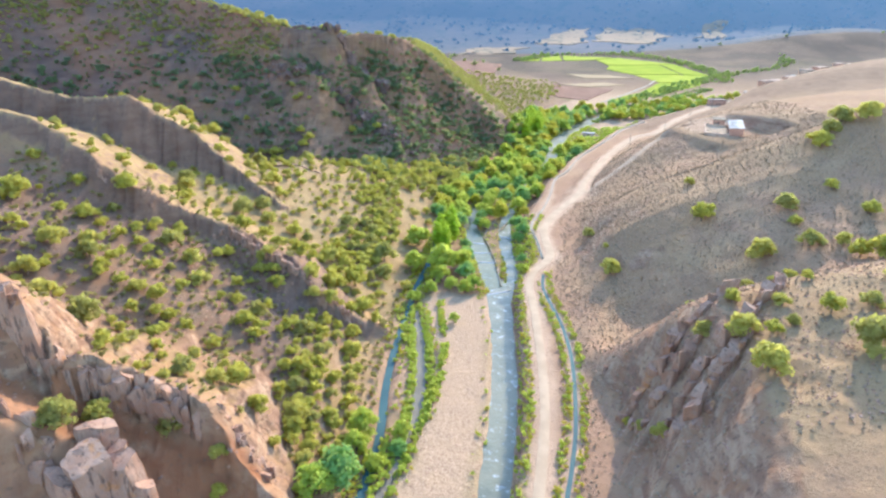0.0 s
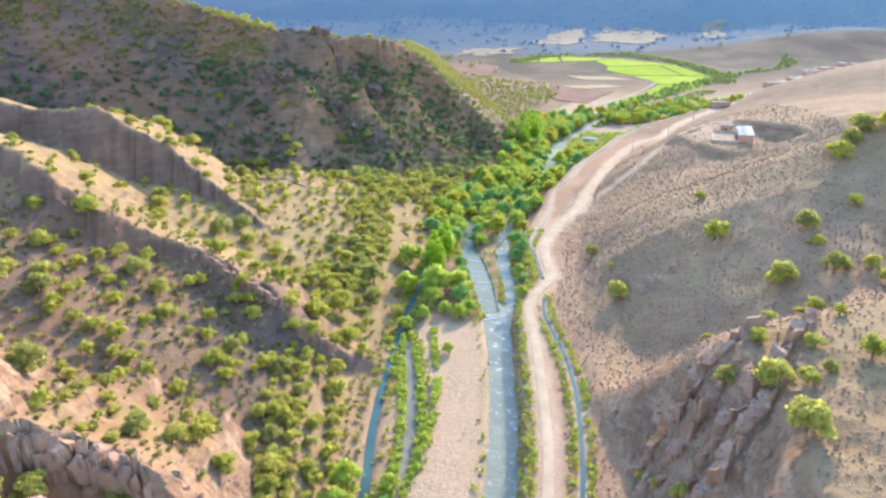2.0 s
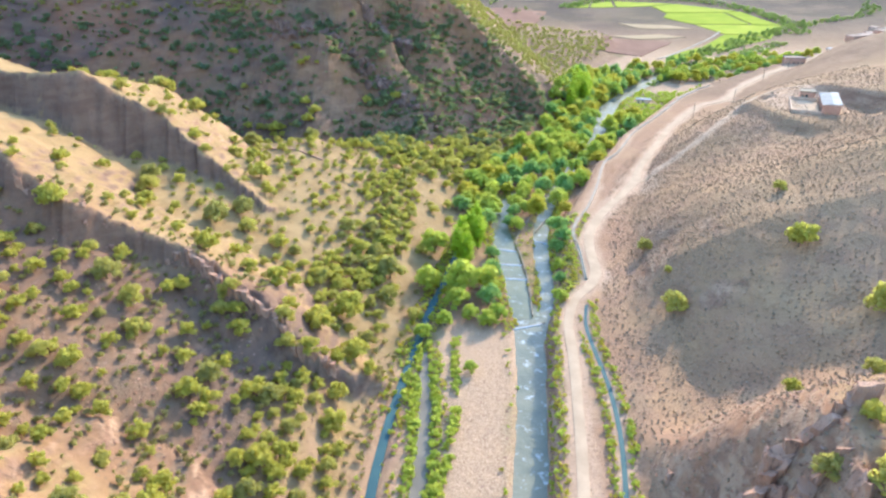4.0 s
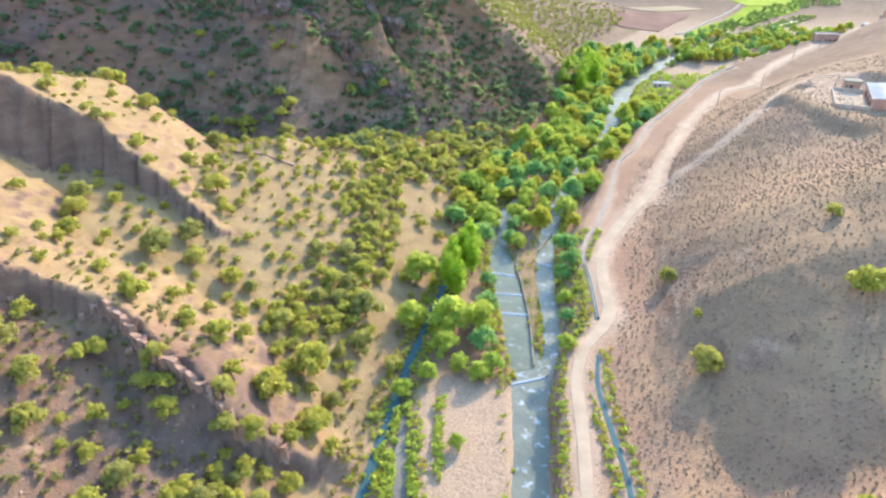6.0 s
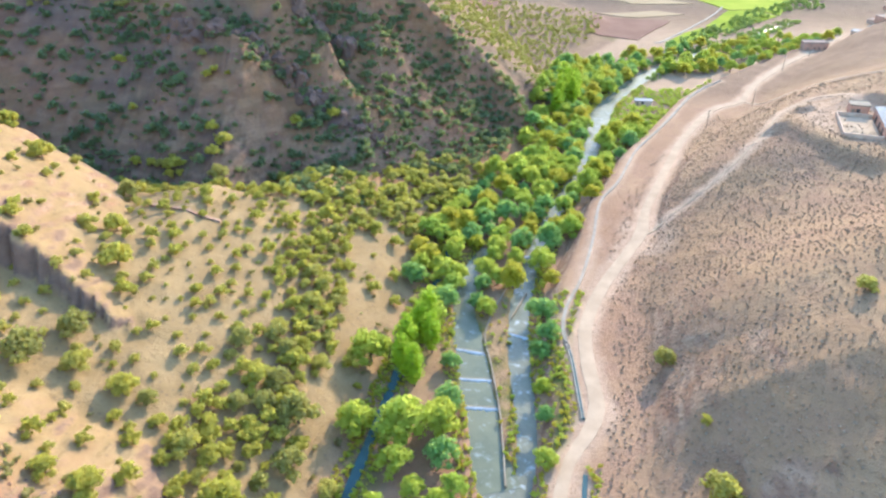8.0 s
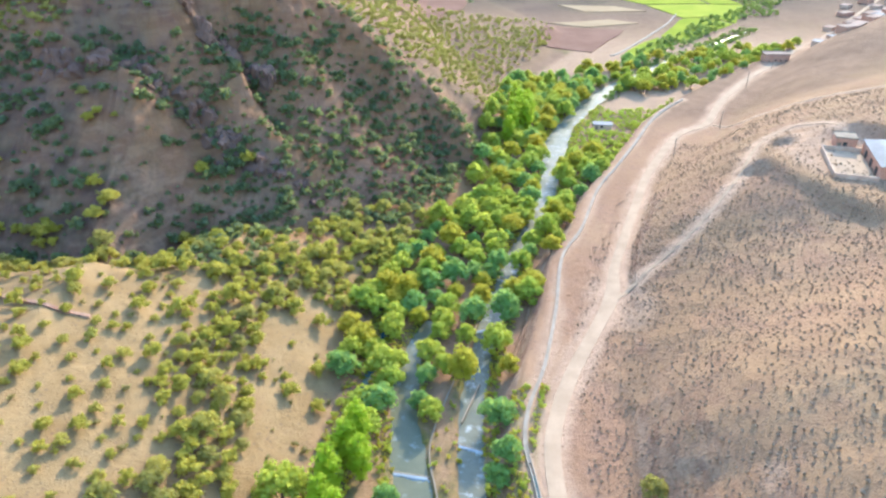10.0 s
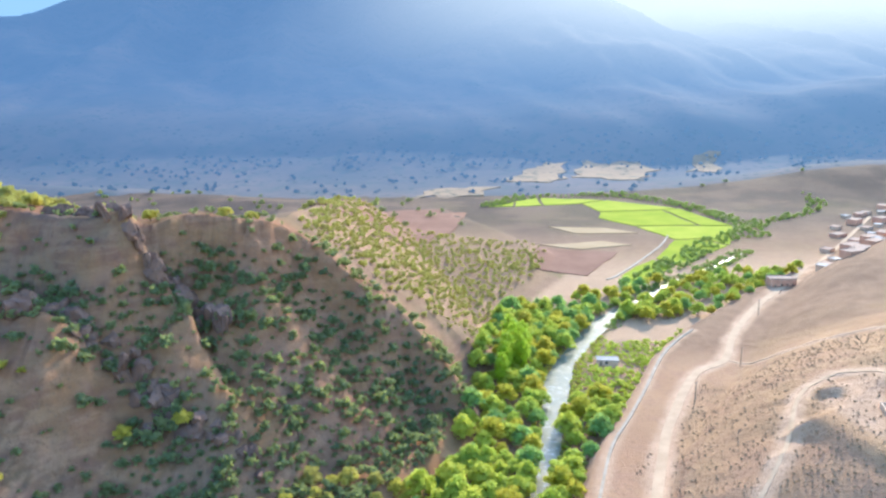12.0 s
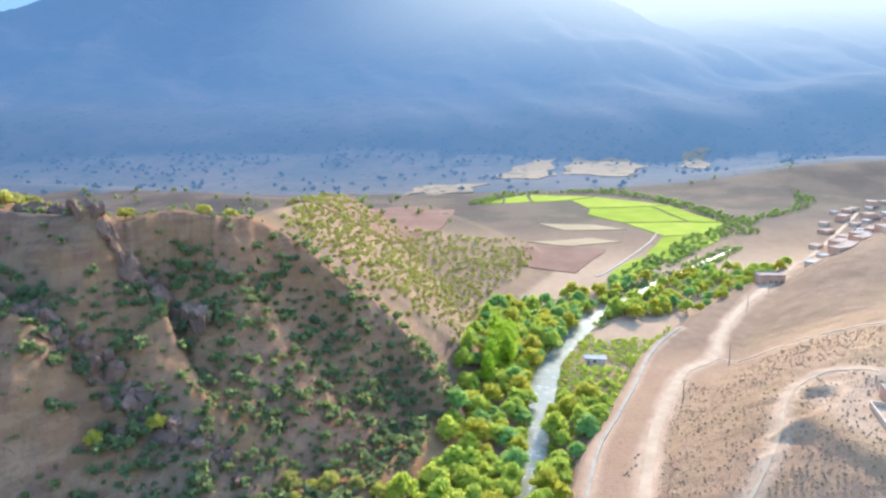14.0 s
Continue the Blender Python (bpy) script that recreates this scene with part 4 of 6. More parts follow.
def plant(kinds, x, y, scale, rng, sink=0.0):
    """Sets one tree of the kinds at (x, y)."""
    slot = kinds[int(rng.integers(len(kinds)))]
    z = float(on_ground(x, y)[0])
    s = scale
    at = Matrix.Translation((x, y, z - sink)) @ Matrix.Rotation(rng.uniform(0, 6.28), 4, "Z") @ Matrix.Diagonal((s * rng.uniform(0.9, 1.1), s * rng.uniform(0.9, 1.1), s * rng.uniform(0.85, 1.12), 1))
    if slot[1] == 0:
        slot[0].matrix_basis = at
        ob = slot[0]
    else:
        ob = copy_thing(slot[0], Matrix())
        ob.matrix_basis = at
    slot[1] += 1
    return ob


def scatter(rng, count, box, density, gap, taken):
    """Random places in box where density(x, y) allows, gap(size) apart; sizes from 0 to 1."""
    out = []
    xs, ys = rng.uniform(box[0], box[1], count * 26), rng.uniform(box[2], box[3], count * 26)
    want = density(xs, ys)
    keep = rng.uniform(size=len(xs)) < want
    for x, y in zip(xs[keep], ys[keep]):
        cell = (int(x // 6), int(y // 6))
        near = [q for i in (-1, 0, 1) for j in (-1, 0, 1) for q in taken.get((cell[0] + i, cell[1] + j), ())]
        if all((x - a) ** 2 + (y - b) ** 2 > (0.5 * (gap + g)) ** 2 for a, b, g in near):
            taken.setdefault(cell, []).append((x, y, gap))
            out.append((x, y))
            if len(out) >= count:
                break
    return out


def clear_of(x, y, wet_by, way_by):
    return (on_ground(x, y, "wet") > wet_by) & (on_ground(x, y, "way") > way_by), on_ground(x, y)


def left_of_toe(x, y):
    return line(y, LEFT_TOE) - x


rng = np.random.default_rng(7)
taken = {}
OAKS = tree_kind("oak_tree", "low olive-green oak tree on the dry slope", "tree", "oaks on the slopes", (OAK_LEAF, PALE_OAK_LEAF, OAK_LEAF, GREY_OAK_LEAF), oak_parts, range(8))
WILLOWS = tree_kind("willow_tree", "round fresh-green willow on the river bank", "tree", "willows along the river", (WILLOW_LEAF, COOL_LEAF, WILLOW_LEAF, YELLOW_LEAF), willow_parts, range(8))
POPLARS = tree_kind("poplar_tree", "tall slender bright-green poplar by the water", "tree", "poplars by the river", (POPLAR_LEAF,), poplar_parts, range(3))

# single trees that stand out: x, y, width
SLOPE_TREES = [(108, 195, 7.3), (93.4, 176, 9), (107, 186, 4.7), (106.3, 174.5, 6.7), (113.9, 172, 5.2), (128, 184, 6.5), (131.6, 224, 9.2), (143.8, 235, 8.8), (151, 232, 10),
               (124.7, 200.7, 5.1), (84.4, 200, 8.6), (55, 194.5, 7.6), (113.5, 163, 6.5), (118, 160, 9), (55.8, 231.7, 5.5), (89.6, 228, 4.6), (137, 229, 7), (146, 240, 8), (56.5, 208.7, 2.4)]
SPUR_TREES = [(55.7, 121.5, 5.2), (61, 116, 7.4), (66.2, 114, 4.6), (71, 116.4, 3.1), (79.5, 118.3, 6), (94.7, 161, 5.2), (63.4, 127.6, 4.4), (77.3, 149.4, 4.7), (72.2, 124.5, 4.1),
              (45.2, 109, 5), (43, 116, 3.3), (60, 102.3, 8), (79, 104, 9.5), (83.5, 135.4, 3.6), (87.5, 118.3, 4.9), (41.3, 120, 2.4), (45.5, 126, 2.4), (65.8, 153.3, 4.4), (83.7, 148.5, 3.2), (98, 128, 5), (92, 110, 6)]
CRAG_TREES = [(-51.1, 99.9, 5.2), (-65, 90, 7.5), (-61, 95, 6), (-41.2, 96, 4.1), (-40.5, 92, 3.5), (-52.2, 111.3, 5.5), (-66, 119, 5.3), (-75.9, 121.4, 8), (-81.8, 120, 6.9), (-90.4, 178.3, 7.5),
              (-111.8, 163.5, 9), (-70, 143, 5.4), (-95.8, 148.5, 7), (-89.7, 154, 6.5), (-48.8, 152, 5.6), (-50.5, 173.3, 4.7), (-65.3, 138, 4.7), (-55, 124.5, 3.8), (-46.8, 114, 5.6), (-45.6, 124, 4.9), (-34.9, 130.7, 5.1), (-38.8, 113.4, 5.1)]
RIDGE_TREES = [(-44, 185, 6.5), (-50.8, 186.6, 5), (-52.4, 173.7, 4.9), (-38.2, 170.9, 5), (-46.6, 165.6, 5.3), (-32.2, 166.8, 5.3), (-36.8, 165.9, 5), (-64, 221, 6.9), (-61, 187.8, 6.5), (-65.5, 242.5, 7.5),
               (-71.8, 256, 6.8), (-92.4, 240, 3.9), (-83.8, 240.4, 4.5), (-79.4, 236.3, 4.4), (-68.3, 211.8, 8), (-88, 215.4, 7.4), (-51.4, 210, 6.8), (-32.9, 179, 8.5), (-24.2, 176, 7.5), (-28.5, 191.8, 9.5), (-21, 215, 9), (-12.7, 201, 5), (-20.6, 204.5, 7.5), (-22.9, 185.6, 4.8)]
RIM_TREES = [(-67, 383, 6), (-62, 386, 5), (-57, 391, 5.5), (-82, 386, 6), (-90, 388, 6.5), (-97, 390, 6), (-104, 393, 7), (-112, 395, 6.5), (-38, 402, 5.5), (-30, 404, 5)]
for group in (SLOPE_TREES, SPUR_TREES, CRAG_TREES, RIDGE_TREES, RIM_TREES):
    for x, y, w in group:
        plant(OAKS, x, y, w / 6.4, rng)
        taken.setdefault((int(x // 6), int(y // 6)), []).append((x, y, w * 0.8))
BANK_TREES = [(0.3, 215.7, 10), (7.6, 218, 8), (9, 224, 6.5), (7.9, 209, 6.4), (-1, 207.6, 6.2), (10.5, 202, 5), (7.7, 198.8, 4.8), (2.8, 201.5, 4.4), (-4, 198, 4.2), (-9.6, 193, 4.6), (9, 238, 4.6), (-9.5, 238.5, 8.5),
              (-10, 218, 7), (18, 259, 5), (21, 273, 5.5), (8, 273, 8), (6.5, 262, 7.5), (32, 256, 7), (32, 244, 5.6), (30, 240, 5), (29.5, 228, 3.8), (29, 219, 3.8), (27.5, 206, 4.2), (3.5, 178, 3.4), (-22, 108, 9), (-18.5, 125, 6.5), (-19.5, 119, 6), (-15, 113.5, 4.5), (-9.5, 124, 5), (-10, 119, 4), (-26, 104, 8), (4, 262, 7), (9, 268, 6), (10, 275, 6), (3, 254, 7.5), (15.5, 262, 4.5), (17, 270, 5), (18, 278, 6), (9, 287, 7), (20.5, 285, 5), (5, 280, 6.5), (23, 296, 6), (14, 297, 7)]
GREEN_WILLOWS = [kind for k, kind in enumerate(WILLOWS) if k % 4 != 3]
for x, y, w in BANK_TREES:
    plant(GREEN_WILLOWS, x, y, w / 6.2, rng)
    taken.setdefault((int(x // 6), int(y // 6)), []).append((x, y, w * 0.8))
for x, y, h in [(1.5, 246, 15), (-0.9, 239, 14), (3.5, 250, 14.5), (1.1, 231, 12), (4.4, 243, 13), (-1.8, 234, 12), (57, 424, 18), (60, 430, 20), (63, 437, 18), (55, 418, 16), (66, 444, 15), (59, 437, 18), (62, 424, 15), (53, 412, 14), (64, 430, 17)]:
    plant(POPLARS, x, y, h / 12.5, rng)
    taken.setdefault((int(x // 6), int(y // 6)), []).append((x, y, 3))


def grove(x, y):
    """The gallery wood that fills the flood plain above the weirs."""
    ok, z = clear_of(x, y, 0.6, 2.0)
    left = x - line(y, LEFT_TOE)
    band = ramp(left, -6, 0) * (x < line(y, EDGE) - 2) * ramp(y, 262, 285) * (1 - ramp(y, 470, 520))
    gap = (x > line(y, RIVER) + 2) & (y > 396) & (y < 478)
    meadow = (x > line(y, RIVER) + 1) & (y < 318)
    return ok * band * np.where(gap, 0.0, 1) * np.where(meadow, 0.15, 1) * (z < 9)


for x, y in scatter(rng, 235, (-12, 140, 255, 520), grove, 4.3, taken):
    plant(WILLOWS, x, y, rng.uniform(0.7, 1.25), rng)


def far_grove(x, y):
    ok, z = clear_of(x, y, 1.0, 2.5)
    right = (x > line(y, RIVER) + 7) & (x < line(y, EDGE) + 2) & (y > 482) & (y < 560)
    left = (x < line(y, RIVER) - 8) & (x > line(y, RIVER) - 26) & (y > 440) & (y < 545)
    return ok * (right | left) * (z < 12)


for x, y in scatter(rng, 80, (60, 260, 440, 560), far_grove, 5.2, taken):
    plant(WILLOWS[1::2] if x < line(y, RIVER) else WILLOWS, x, y, rng.uniform(0.7, 1.1), rng)


OAK_BAND = [(100, 9), (185, 13), (200, 16), (240, 17), (280, 26), (310, 24)]


def oak_slope(x, y):
    """A dense belt of oaks part way up the slope, a bare strip below it and a few trees above."""
    ok, z = clear_of(x, y, 2.0, 2.0)
    d = left_of_toe(x, y)
    off = d - line(y, OAK_BAND)
    belt = np.exp(-(off / np.where(off > 0, 8.0, 6.0)) ** 2) * ramp(fbm(x, y, 16, 111), -0.6, 0.0)
    few = np.where(off < 0, 0.03, 0.025) * ramp(d, 1, 5)
    near = 0.07 * ramp(-y, -185, -165) * ramp(d, 8, 30)
    crowd = 0.8 * ramp(y, 290, 304) * (d > -2) * (z < 20) * (1 - ramp(y, 312, 326) * ramp(d, 10, 22))
    return ok * (y > 100) * (y < 345) * np.maximum(np.maximum(belt, few), np.maximum(near, crowd)) * (z > 0.8) * (on_ground(x, y, "steep") < 0.85)


for x, y in scatter(rng, 215, (-120, 30, 100, 345), oak_slope, 3.4, taken):
    plant(OAKS, x, y, rng.uniform(0.45, 1.05), rng)


# ---- woods too many to count ----
def low_tree(seed, lobes=5, leaves=60, width=5.0, height=3.2, size=0.55):
    rng_t = np.random.default_rng(seed + 300)
    v, f = crown(rng_t, round_lobes(rng_t, lobes, width, height, 0.3), leaves, size)
    return np.array(v), f


def woods(name, kinds, places, sizes, material, label, category="trees", surface=None):
    """Many small trees in one mesh."""
    rng_w = np.random.default_rng(len(places))
    verts, faces, n = [], [], 0
    zs = (surface or on_ground)(np.array([p[0] for p in places]), np.array([p[1] for p in places]))
    for (x, y), z, s in zip(places, zs, sizes):
        v, f = kinds[int(rng_w.integers(len(kinds)))]
        a = rng_w.uniform(0, 6.28)
        turn = np.array(((math.cos(a), math.sin(a), 0), (-math.sin(a), math.cos(a), 0), (0, 0, rng_w.uniform(0.85, 1.2))))
        verts.append((v * s) @ turn + (x, y, z - 0.2))
        faces += [tuple(i + n for i in q) for q in f]
        n += len(v)
    ob = mesh_part(name, np.concatenate(verts), faces, material)
    return tagged(ob, label, category, kind="stuff")


LOW = [low_tree(k) for k in range(6)]
SMALL = [low_tree(20 + k, 3, 26, 2.0, 1.2, 0.34) for k in range(5)]
SPRIG = [low_tree(40 + k, 0, 11, 1.5, 0.62, 0.26) for k in range(4)]


def hill_wood(x, y):
    z = on_ground(x, y)
    on = (z > 4) & (y < 440) & (y > 298) & ((y < 412) | (x < -110)) & (x < 48) & (((left_of_toe(x, y) > 14) & (z > 9)) | ((y > 335) & (z > 3)))
    return on * (1 - 0.8 * ramp(z, 50, 60) * (x > -92)) * (0.05 + 0.95 * ramp(hill_bands(x, z, 182) + 0.25 * fbm(x, y, 18, 121) + 0.4 * ramp(x, -80, 0) - 0.2 + 0.4 * (z < 16), -0.15, 0.25)) * (1 - 0.85 * ramp(rib(x, y, RIB_HIGH) + rib(x, y, RIB_LOW) + rib(x, y, RIB_RIGHT), 1.0, 3))


spots = scatter(rng, 3200, (-330, 48, 285, 440), hill_wood, 2.1, taken)
# Sun and shade put into leaf colour: lighter on the rim, darker below.
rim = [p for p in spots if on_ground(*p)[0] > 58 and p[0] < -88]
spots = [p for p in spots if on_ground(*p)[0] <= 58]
woods("hillside_scrub_wood", LOW, spots, rng.uniform(0.25, 1.1, len(spots)) ** 1.2, FAR_LEAF, "scrub oaks on the hillside, their green darkened for its shade")
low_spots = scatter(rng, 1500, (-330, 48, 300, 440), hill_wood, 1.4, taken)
woods("hillside_brush", SMALL, low_spots, rng.uniform(0.5, 1.5, len(low_spots)), FAR_LEAF, "small brush on the hillside, its green darkened for the shade", "shrubs")
woods("rim_oak_wood", LOW, rim, rng.uniform(0.35, 0.85, len(rim)), GREY_OAK_LEAF, "olive oaks along the hill's rim, coloured lighter for the sun")


def plateau_wood(x, y):
    z = on_ground(x, y)
    on = (z > 2) & (y > 405) & (y < 640) & (x < line(y, RIVER) - 12) & ((x > -20) | (y > 500))
    return on * ramp(y, 416, 446) * (0.45 + 0.55 * ramp(fbm(x, y, 30, 122), -0.3, 0.3)) * (1 - 0.7 * ramp(y, 570, 620))


spots = scatter(rng, 2000, (-110, 130, 405, 640), plateau_wood, 2.2, taken)
woods("plateau_oak_wood", LOW, spots, rng.uniform(0.25, 0.8, len(spots)), GREY_OAK_LEAF, "scattered olive oaks on the sunlit shoulder")


spots = scatter(rng, 500, (-110, 34, 100, 345), oak_slope, 2.0, taken)
woods("slope_oak_wood", [low_tree(60 + k, 8, 200, 5.0, 3.6, 0.40) for k in range(5)], spots, rng.uniform(0.4, 0.95, len(spots)), OAK_LEAF, "olive oaks crowding the lower slope")


def pale_slope(x, y):
    ok, z = clear_of(x, y, 1.5, 1.0)
    d = left_of_toe(x, y)
    return ok * (y > 186) * (y < 312) * ramp(d - line(y, OAK_BAND), 2, 10) * (0.25 + 0.75 * ramp(fbm(x, y, 14, 113), -0.3, 0.3)) * (1 - 0.8 * ramp(d, 60, 80)) * (on_ground(x, y, "steep") < 0.8)


spots = scatter(rng, 230, (-120, 10, 186, 312), pale_slope, 3.8, taken)
woods("pale_slope_oaks", [low_tree(80 + k, 7, 170, 4.6, 2.6, 0.34) for k in range(5)], spots, rng.uniform(0.3, 0.85, len(spots)), PALE_OAK_LEAF, "wispy pale olive shrubs on the golden slope", "shrubs")


def slope_scrub(x, y):
    ok, z = clear_of(x, y, 1.0, 1.0)
    return ok * (left_of_toe(x, y) > -4) * np.where(y < 190, 1.0, 0.12) * (on_ground(x, y, "steep") < 0.9)


spots = scatter(rng, 850, (-120, 15, 100, 330), slope_scrub, 1.6, taken)
woods("slope_scrub", SMALL, spots, rng.uniform(0.4, 1.2, len(spots)), DUSTY_LEAF, "dusty low scrub on the dry slope", "shrubs")


def bank_brush(x, y):
    ok, z = clear_of(x, y, 0.2, 0.6)
    bank = (on_ground(x, y, "wet") < 3.5) | ((x > line(y, RIVER) + 5) & (x < line(y, ROADSIDE) - 1.5) & (y < 262))
    ditch = (np.abs(x - line(y, [(p[1], p[0]) for p in DITCH])) < 3.0) & (y < 205)
    side = np.where((x < line(y, RIVER)) & (y < 196), 0.04 + 0.8 * ramp(fbm(x, y, 8, 132), -0.2, 0.2) * (x < line(y, RIVER) - 13), 1)
    between = (x < line(y, RIVER) - 1.5) & (x > line(y, [(p[1], p[0]) for p in REACH_WEIRS]) + 2) & (y > 196) & (y < 292)
    return ok * (bank | ditch) * side * np.where(between, 0.06, 1) * (0.35 + 0.65 * ramp(fbm(x, y, 9, 131), -0.5, 0.0)) * (y < 460)


spots = scatter(rng, 4400, (-30, 110, 84, 460), bank_brush, 0.6, {})
woods("bank_brush", SMALL, spots[::2], rng.uniform(0.25, 0.95, len(spots[::2])), WILLOW_LEAF, "fresh green brush along the water's edge", "shrubs")
woods("bank_reeds", SMALL, spots[1::2], rng.uniform(0.2, 0.75, len(spots[1::2])), YELLOW_LEAF, "yellow-green reeds and grass along the water's edge", "shrubs")


def pool_side(x, y):
    wet = on_ground(x, y, "wet")
    pool = np.abs(x - line(y, [(p[1], p[0]) for p in STREAM[::-1]])) < 5.0
    streak = np.abs(x - line(y, [(128, -5), (140, -2.5), (150, -0.2), (161, 0.7), (186, -0.6)])) < 0.9
    return (wet > -0.2) * (((wet < 1.6) & pool) * (0.15 + 0.85 * ramp(fbm(x, y, 9, 134), -0.2, 0.2)) + streak * (y > 128) * ramp(fbm(x, y, 7, 135), -0.3, 0.1))


spots = scatter(rng, 520, (-16, 6, 104, 192), pool_side, 0.7, {})
woods("pool_brush", SMALL, spots, rng.uniform(0.4, 1.25, len(spots)), WILLOW_LEAF, "fresh green brush round the gravel pool", "shrubs")


def upper_bank(x, y):
    wet = on_ground(x, y, "wet")
    return (wet > 0.3) * (wet < 5.5) * (y > 470) * (0.3 + 0.7 * ramp(fbm(x, y, 9, 133), -0.4, 0.1))


spots = scatter(rng, 420, (95, 250, 470, 620), upper_bank, 1.2, {})
woods("upper_bank_brush", SMALL, spots, rng.uniform(0.6, 1.7, len(spots)), BELT_LEAF, "dark green brush lining the upper river", "shrubs")


def right_tufts(x, y):
    ok, z = clear_of(x, y, 3.0, 0.6)
    return ok * (x > line(y, RIGHT_TOE) - 2) * np.where(y < 152, 0.45, 1) * (0.3 + 0.7 * ramp(fbm(x, y, 12, 141), -0.4, 0.3)) * (1 - 0.75 * ramp(y, 300, 330))


spots = scatter(rng, 15000, (28, 185, 84, 400), right_tufts, 0.9, {})
woods("dry_tufts", SPRIG, spots, rng.uniform(0.28, 0.8, len(spots)), TUFT, "dark dry scrub tufts dotted over the slope", "shrubs")


def basin_trees(x, y):
    r = x - line(y, RIVER)
    ring = (np.abs(r + 22 - 16 * vnoise(y / 40, y * 0, 151)) < 12) & (np.abs(r) > 7) & (y > 550)
    edge = np.abs(np.hypot((x - 185) / 1.0, (y - 740) / 1.55) - 108) < 9
    return (ring | (edge & ((y > 830) | ((x > 230) & (y > 660))))) * (y < 900) * 1.0


spots = scatter(rng, 620, (60, 420, 520, 900), basin_trees, 4.2, taken)
woods("basin_tree_belt", LOW, spots, rng.uniform(0.5, 1.3, len(spots)), BELT_LEAF, "green tree belts round the basin fields")


def far_level(x, y):
    return np.where(y > 912, mountain(x, y), on_ground(x, y))


def basin_scatter(x, y):
    slope = ramp(y, 1090, 1180)
    return (0.12 + 0.88 * ramp(fbm(x, y, 60, 161) + 0.35 * slope, 0.0, 0.35)) * ((x < 60) | (y > 900)) * (0.5 + 0.5 * slope)


spots = scatter(rng, 620, (-560, 860, 640, 1230), basin_scatter, 7.0, taken)
FAR_KINDS = [low_tree(90 + k, 3, 24, 5.0, 3.4, 0.9) for k in range(4)]
rim = [p for p in spots if p[1] <= 912]
spots = [p for p in spots if p[1] > 912]
woods("far_basin_trees", FAR_KINDS, rim, rng.uniform(0.8, 1.7, len(rim)), FAR_LEAF, "far scattered trees on the basin's rim")
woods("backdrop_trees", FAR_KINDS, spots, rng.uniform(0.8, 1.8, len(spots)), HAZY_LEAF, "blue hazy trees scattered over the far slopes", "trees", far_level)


def garden(x, y):
    ok, z = clear_of(x, y, 2.0, 2.0)
    plots = (x > line(y, RIVER) + 9) & (x < line(y, EDGE) - 1) & (y > 372) & (y < 452)
    return ok * plots * (0.25 + 0.75 * ramp(fbm(x, y, 11, 163), -0.3, 0.2)) * (np.hypot(x - 97, y - 430) > 6)


spots = scatter(rng, 420, (70, 140, 372, 452), garden, 1.5, {})
woods("garden_brush", SMALL, spots, rng.uniform(0.5, 1.6, len(spots)), WILLOW_LEAF, "low green brush and young fruit trees of riverside plots", "shrubs")


# ---- fields ----
def patch(name, corners, surface, mat, label, category="field", lift=0.45, kind=""):
    """A field with a slightly uneven outline, laid over the ground and skirted down into it."""
    c = np.array(corners, float)
    n = len(c)
    edge = []
    for k in range(n):
        a, b = c[k], c[(k + 1) % n]
        steps = max(int(np.hypot(*(b - a)) / 6), 2)
        edge += [a + (b - a) * s / steps for s in range(steps)]
    edge = np.array(edge)
    edge = edge + (0.9 if lift < 1 else 14) * np.column_stack([vnoise(edge[:, 0] / 19, edge[:, 1] / 19, 401), vnoise(edge[:, 0] / 19, edge[:, 1] / 19, 402)])
    mid, m = edge.mean(0), len(edge)
    rings = [mid + (edge - mid) * s for s in (1.0, 0.8, 0.6, 0.4, 0.2)]
    xy = np.concatenate(rings + [mid[None]])
    z = surface(xy[:, 0], xy[:, 1]) + lift
    verts = [(x, y, h) for (x, y), h in zip(xy, z)]
    base = len(verts)
    verts += [(x, y, h - 1.6) for (x, y), h in zip(edge, z[:m])]
    faces = []
    for k in range(m):
        e = (k + 1) % m
        for r in range(4):
            faces.append((r * m + k, r * m + e, (r + 1) * m + e, (r + 1) * m + k))
        faces.append((4 * m + k, 4 * m + e, 5 * m))
        faces.append((base + k, base + e, e, k))
    mesh = bpy.data.meshes.new(name)
    mesh.from_pydata(verts, [], faces)
    mesh.materials.append(mat)
    bm = bmesh.new()
    bm.from_mesh(mesh)
    bmesh.ops.recalc_face_normals(bm, faces=bm.faces)
    bm.to_mesh(mesh)
    bm.free()
    return tagged(new(name, mesh), label, category, kind=kind or "structure")


RICE = [([(137, 531), (144, 560), (160, 582), (176, 598), (181, 580), (160, 556)], CROP), ([(186, 584), (243, 636), (232, 660), (214, 656), (180, 603)], CROP),
        ([(246, 639), (281, 706), (256, 712), (204, 714), (216, 660), (234, 663)], CROP_LIGHT), ([(203, 718), (256, 716), (254, 792), (196, 790), (185, 760)], CROP),
        ([(259, 715), (282, 710), (274, 798), (257, 796)], CROP), ([(196, 794), (256, 796), (272, 802), (222, 858), (192, 842)], CROP_LIGHT),
        ([(188, 843), (218, 861), (190, 876), (158, 890), (152, 838)], CROP_LIGHT), ([(149, 838), (154, 890), (128, 870), (122, 836)], CROP_LIGHT), ([(119, 836), (125, 867), (94, 834)], CROP)]
for corners, mat in RICE:
    patch("rice_field", corners, on_ground, mat, "bright green paddy parcel with low banks on the basin floor")
patch("stubble_field", [(133, 722), (177, 710), (196, 688), (148, 690)], on_ground, STUBBLE, "pale straw-coloured harvested field between green parcels")
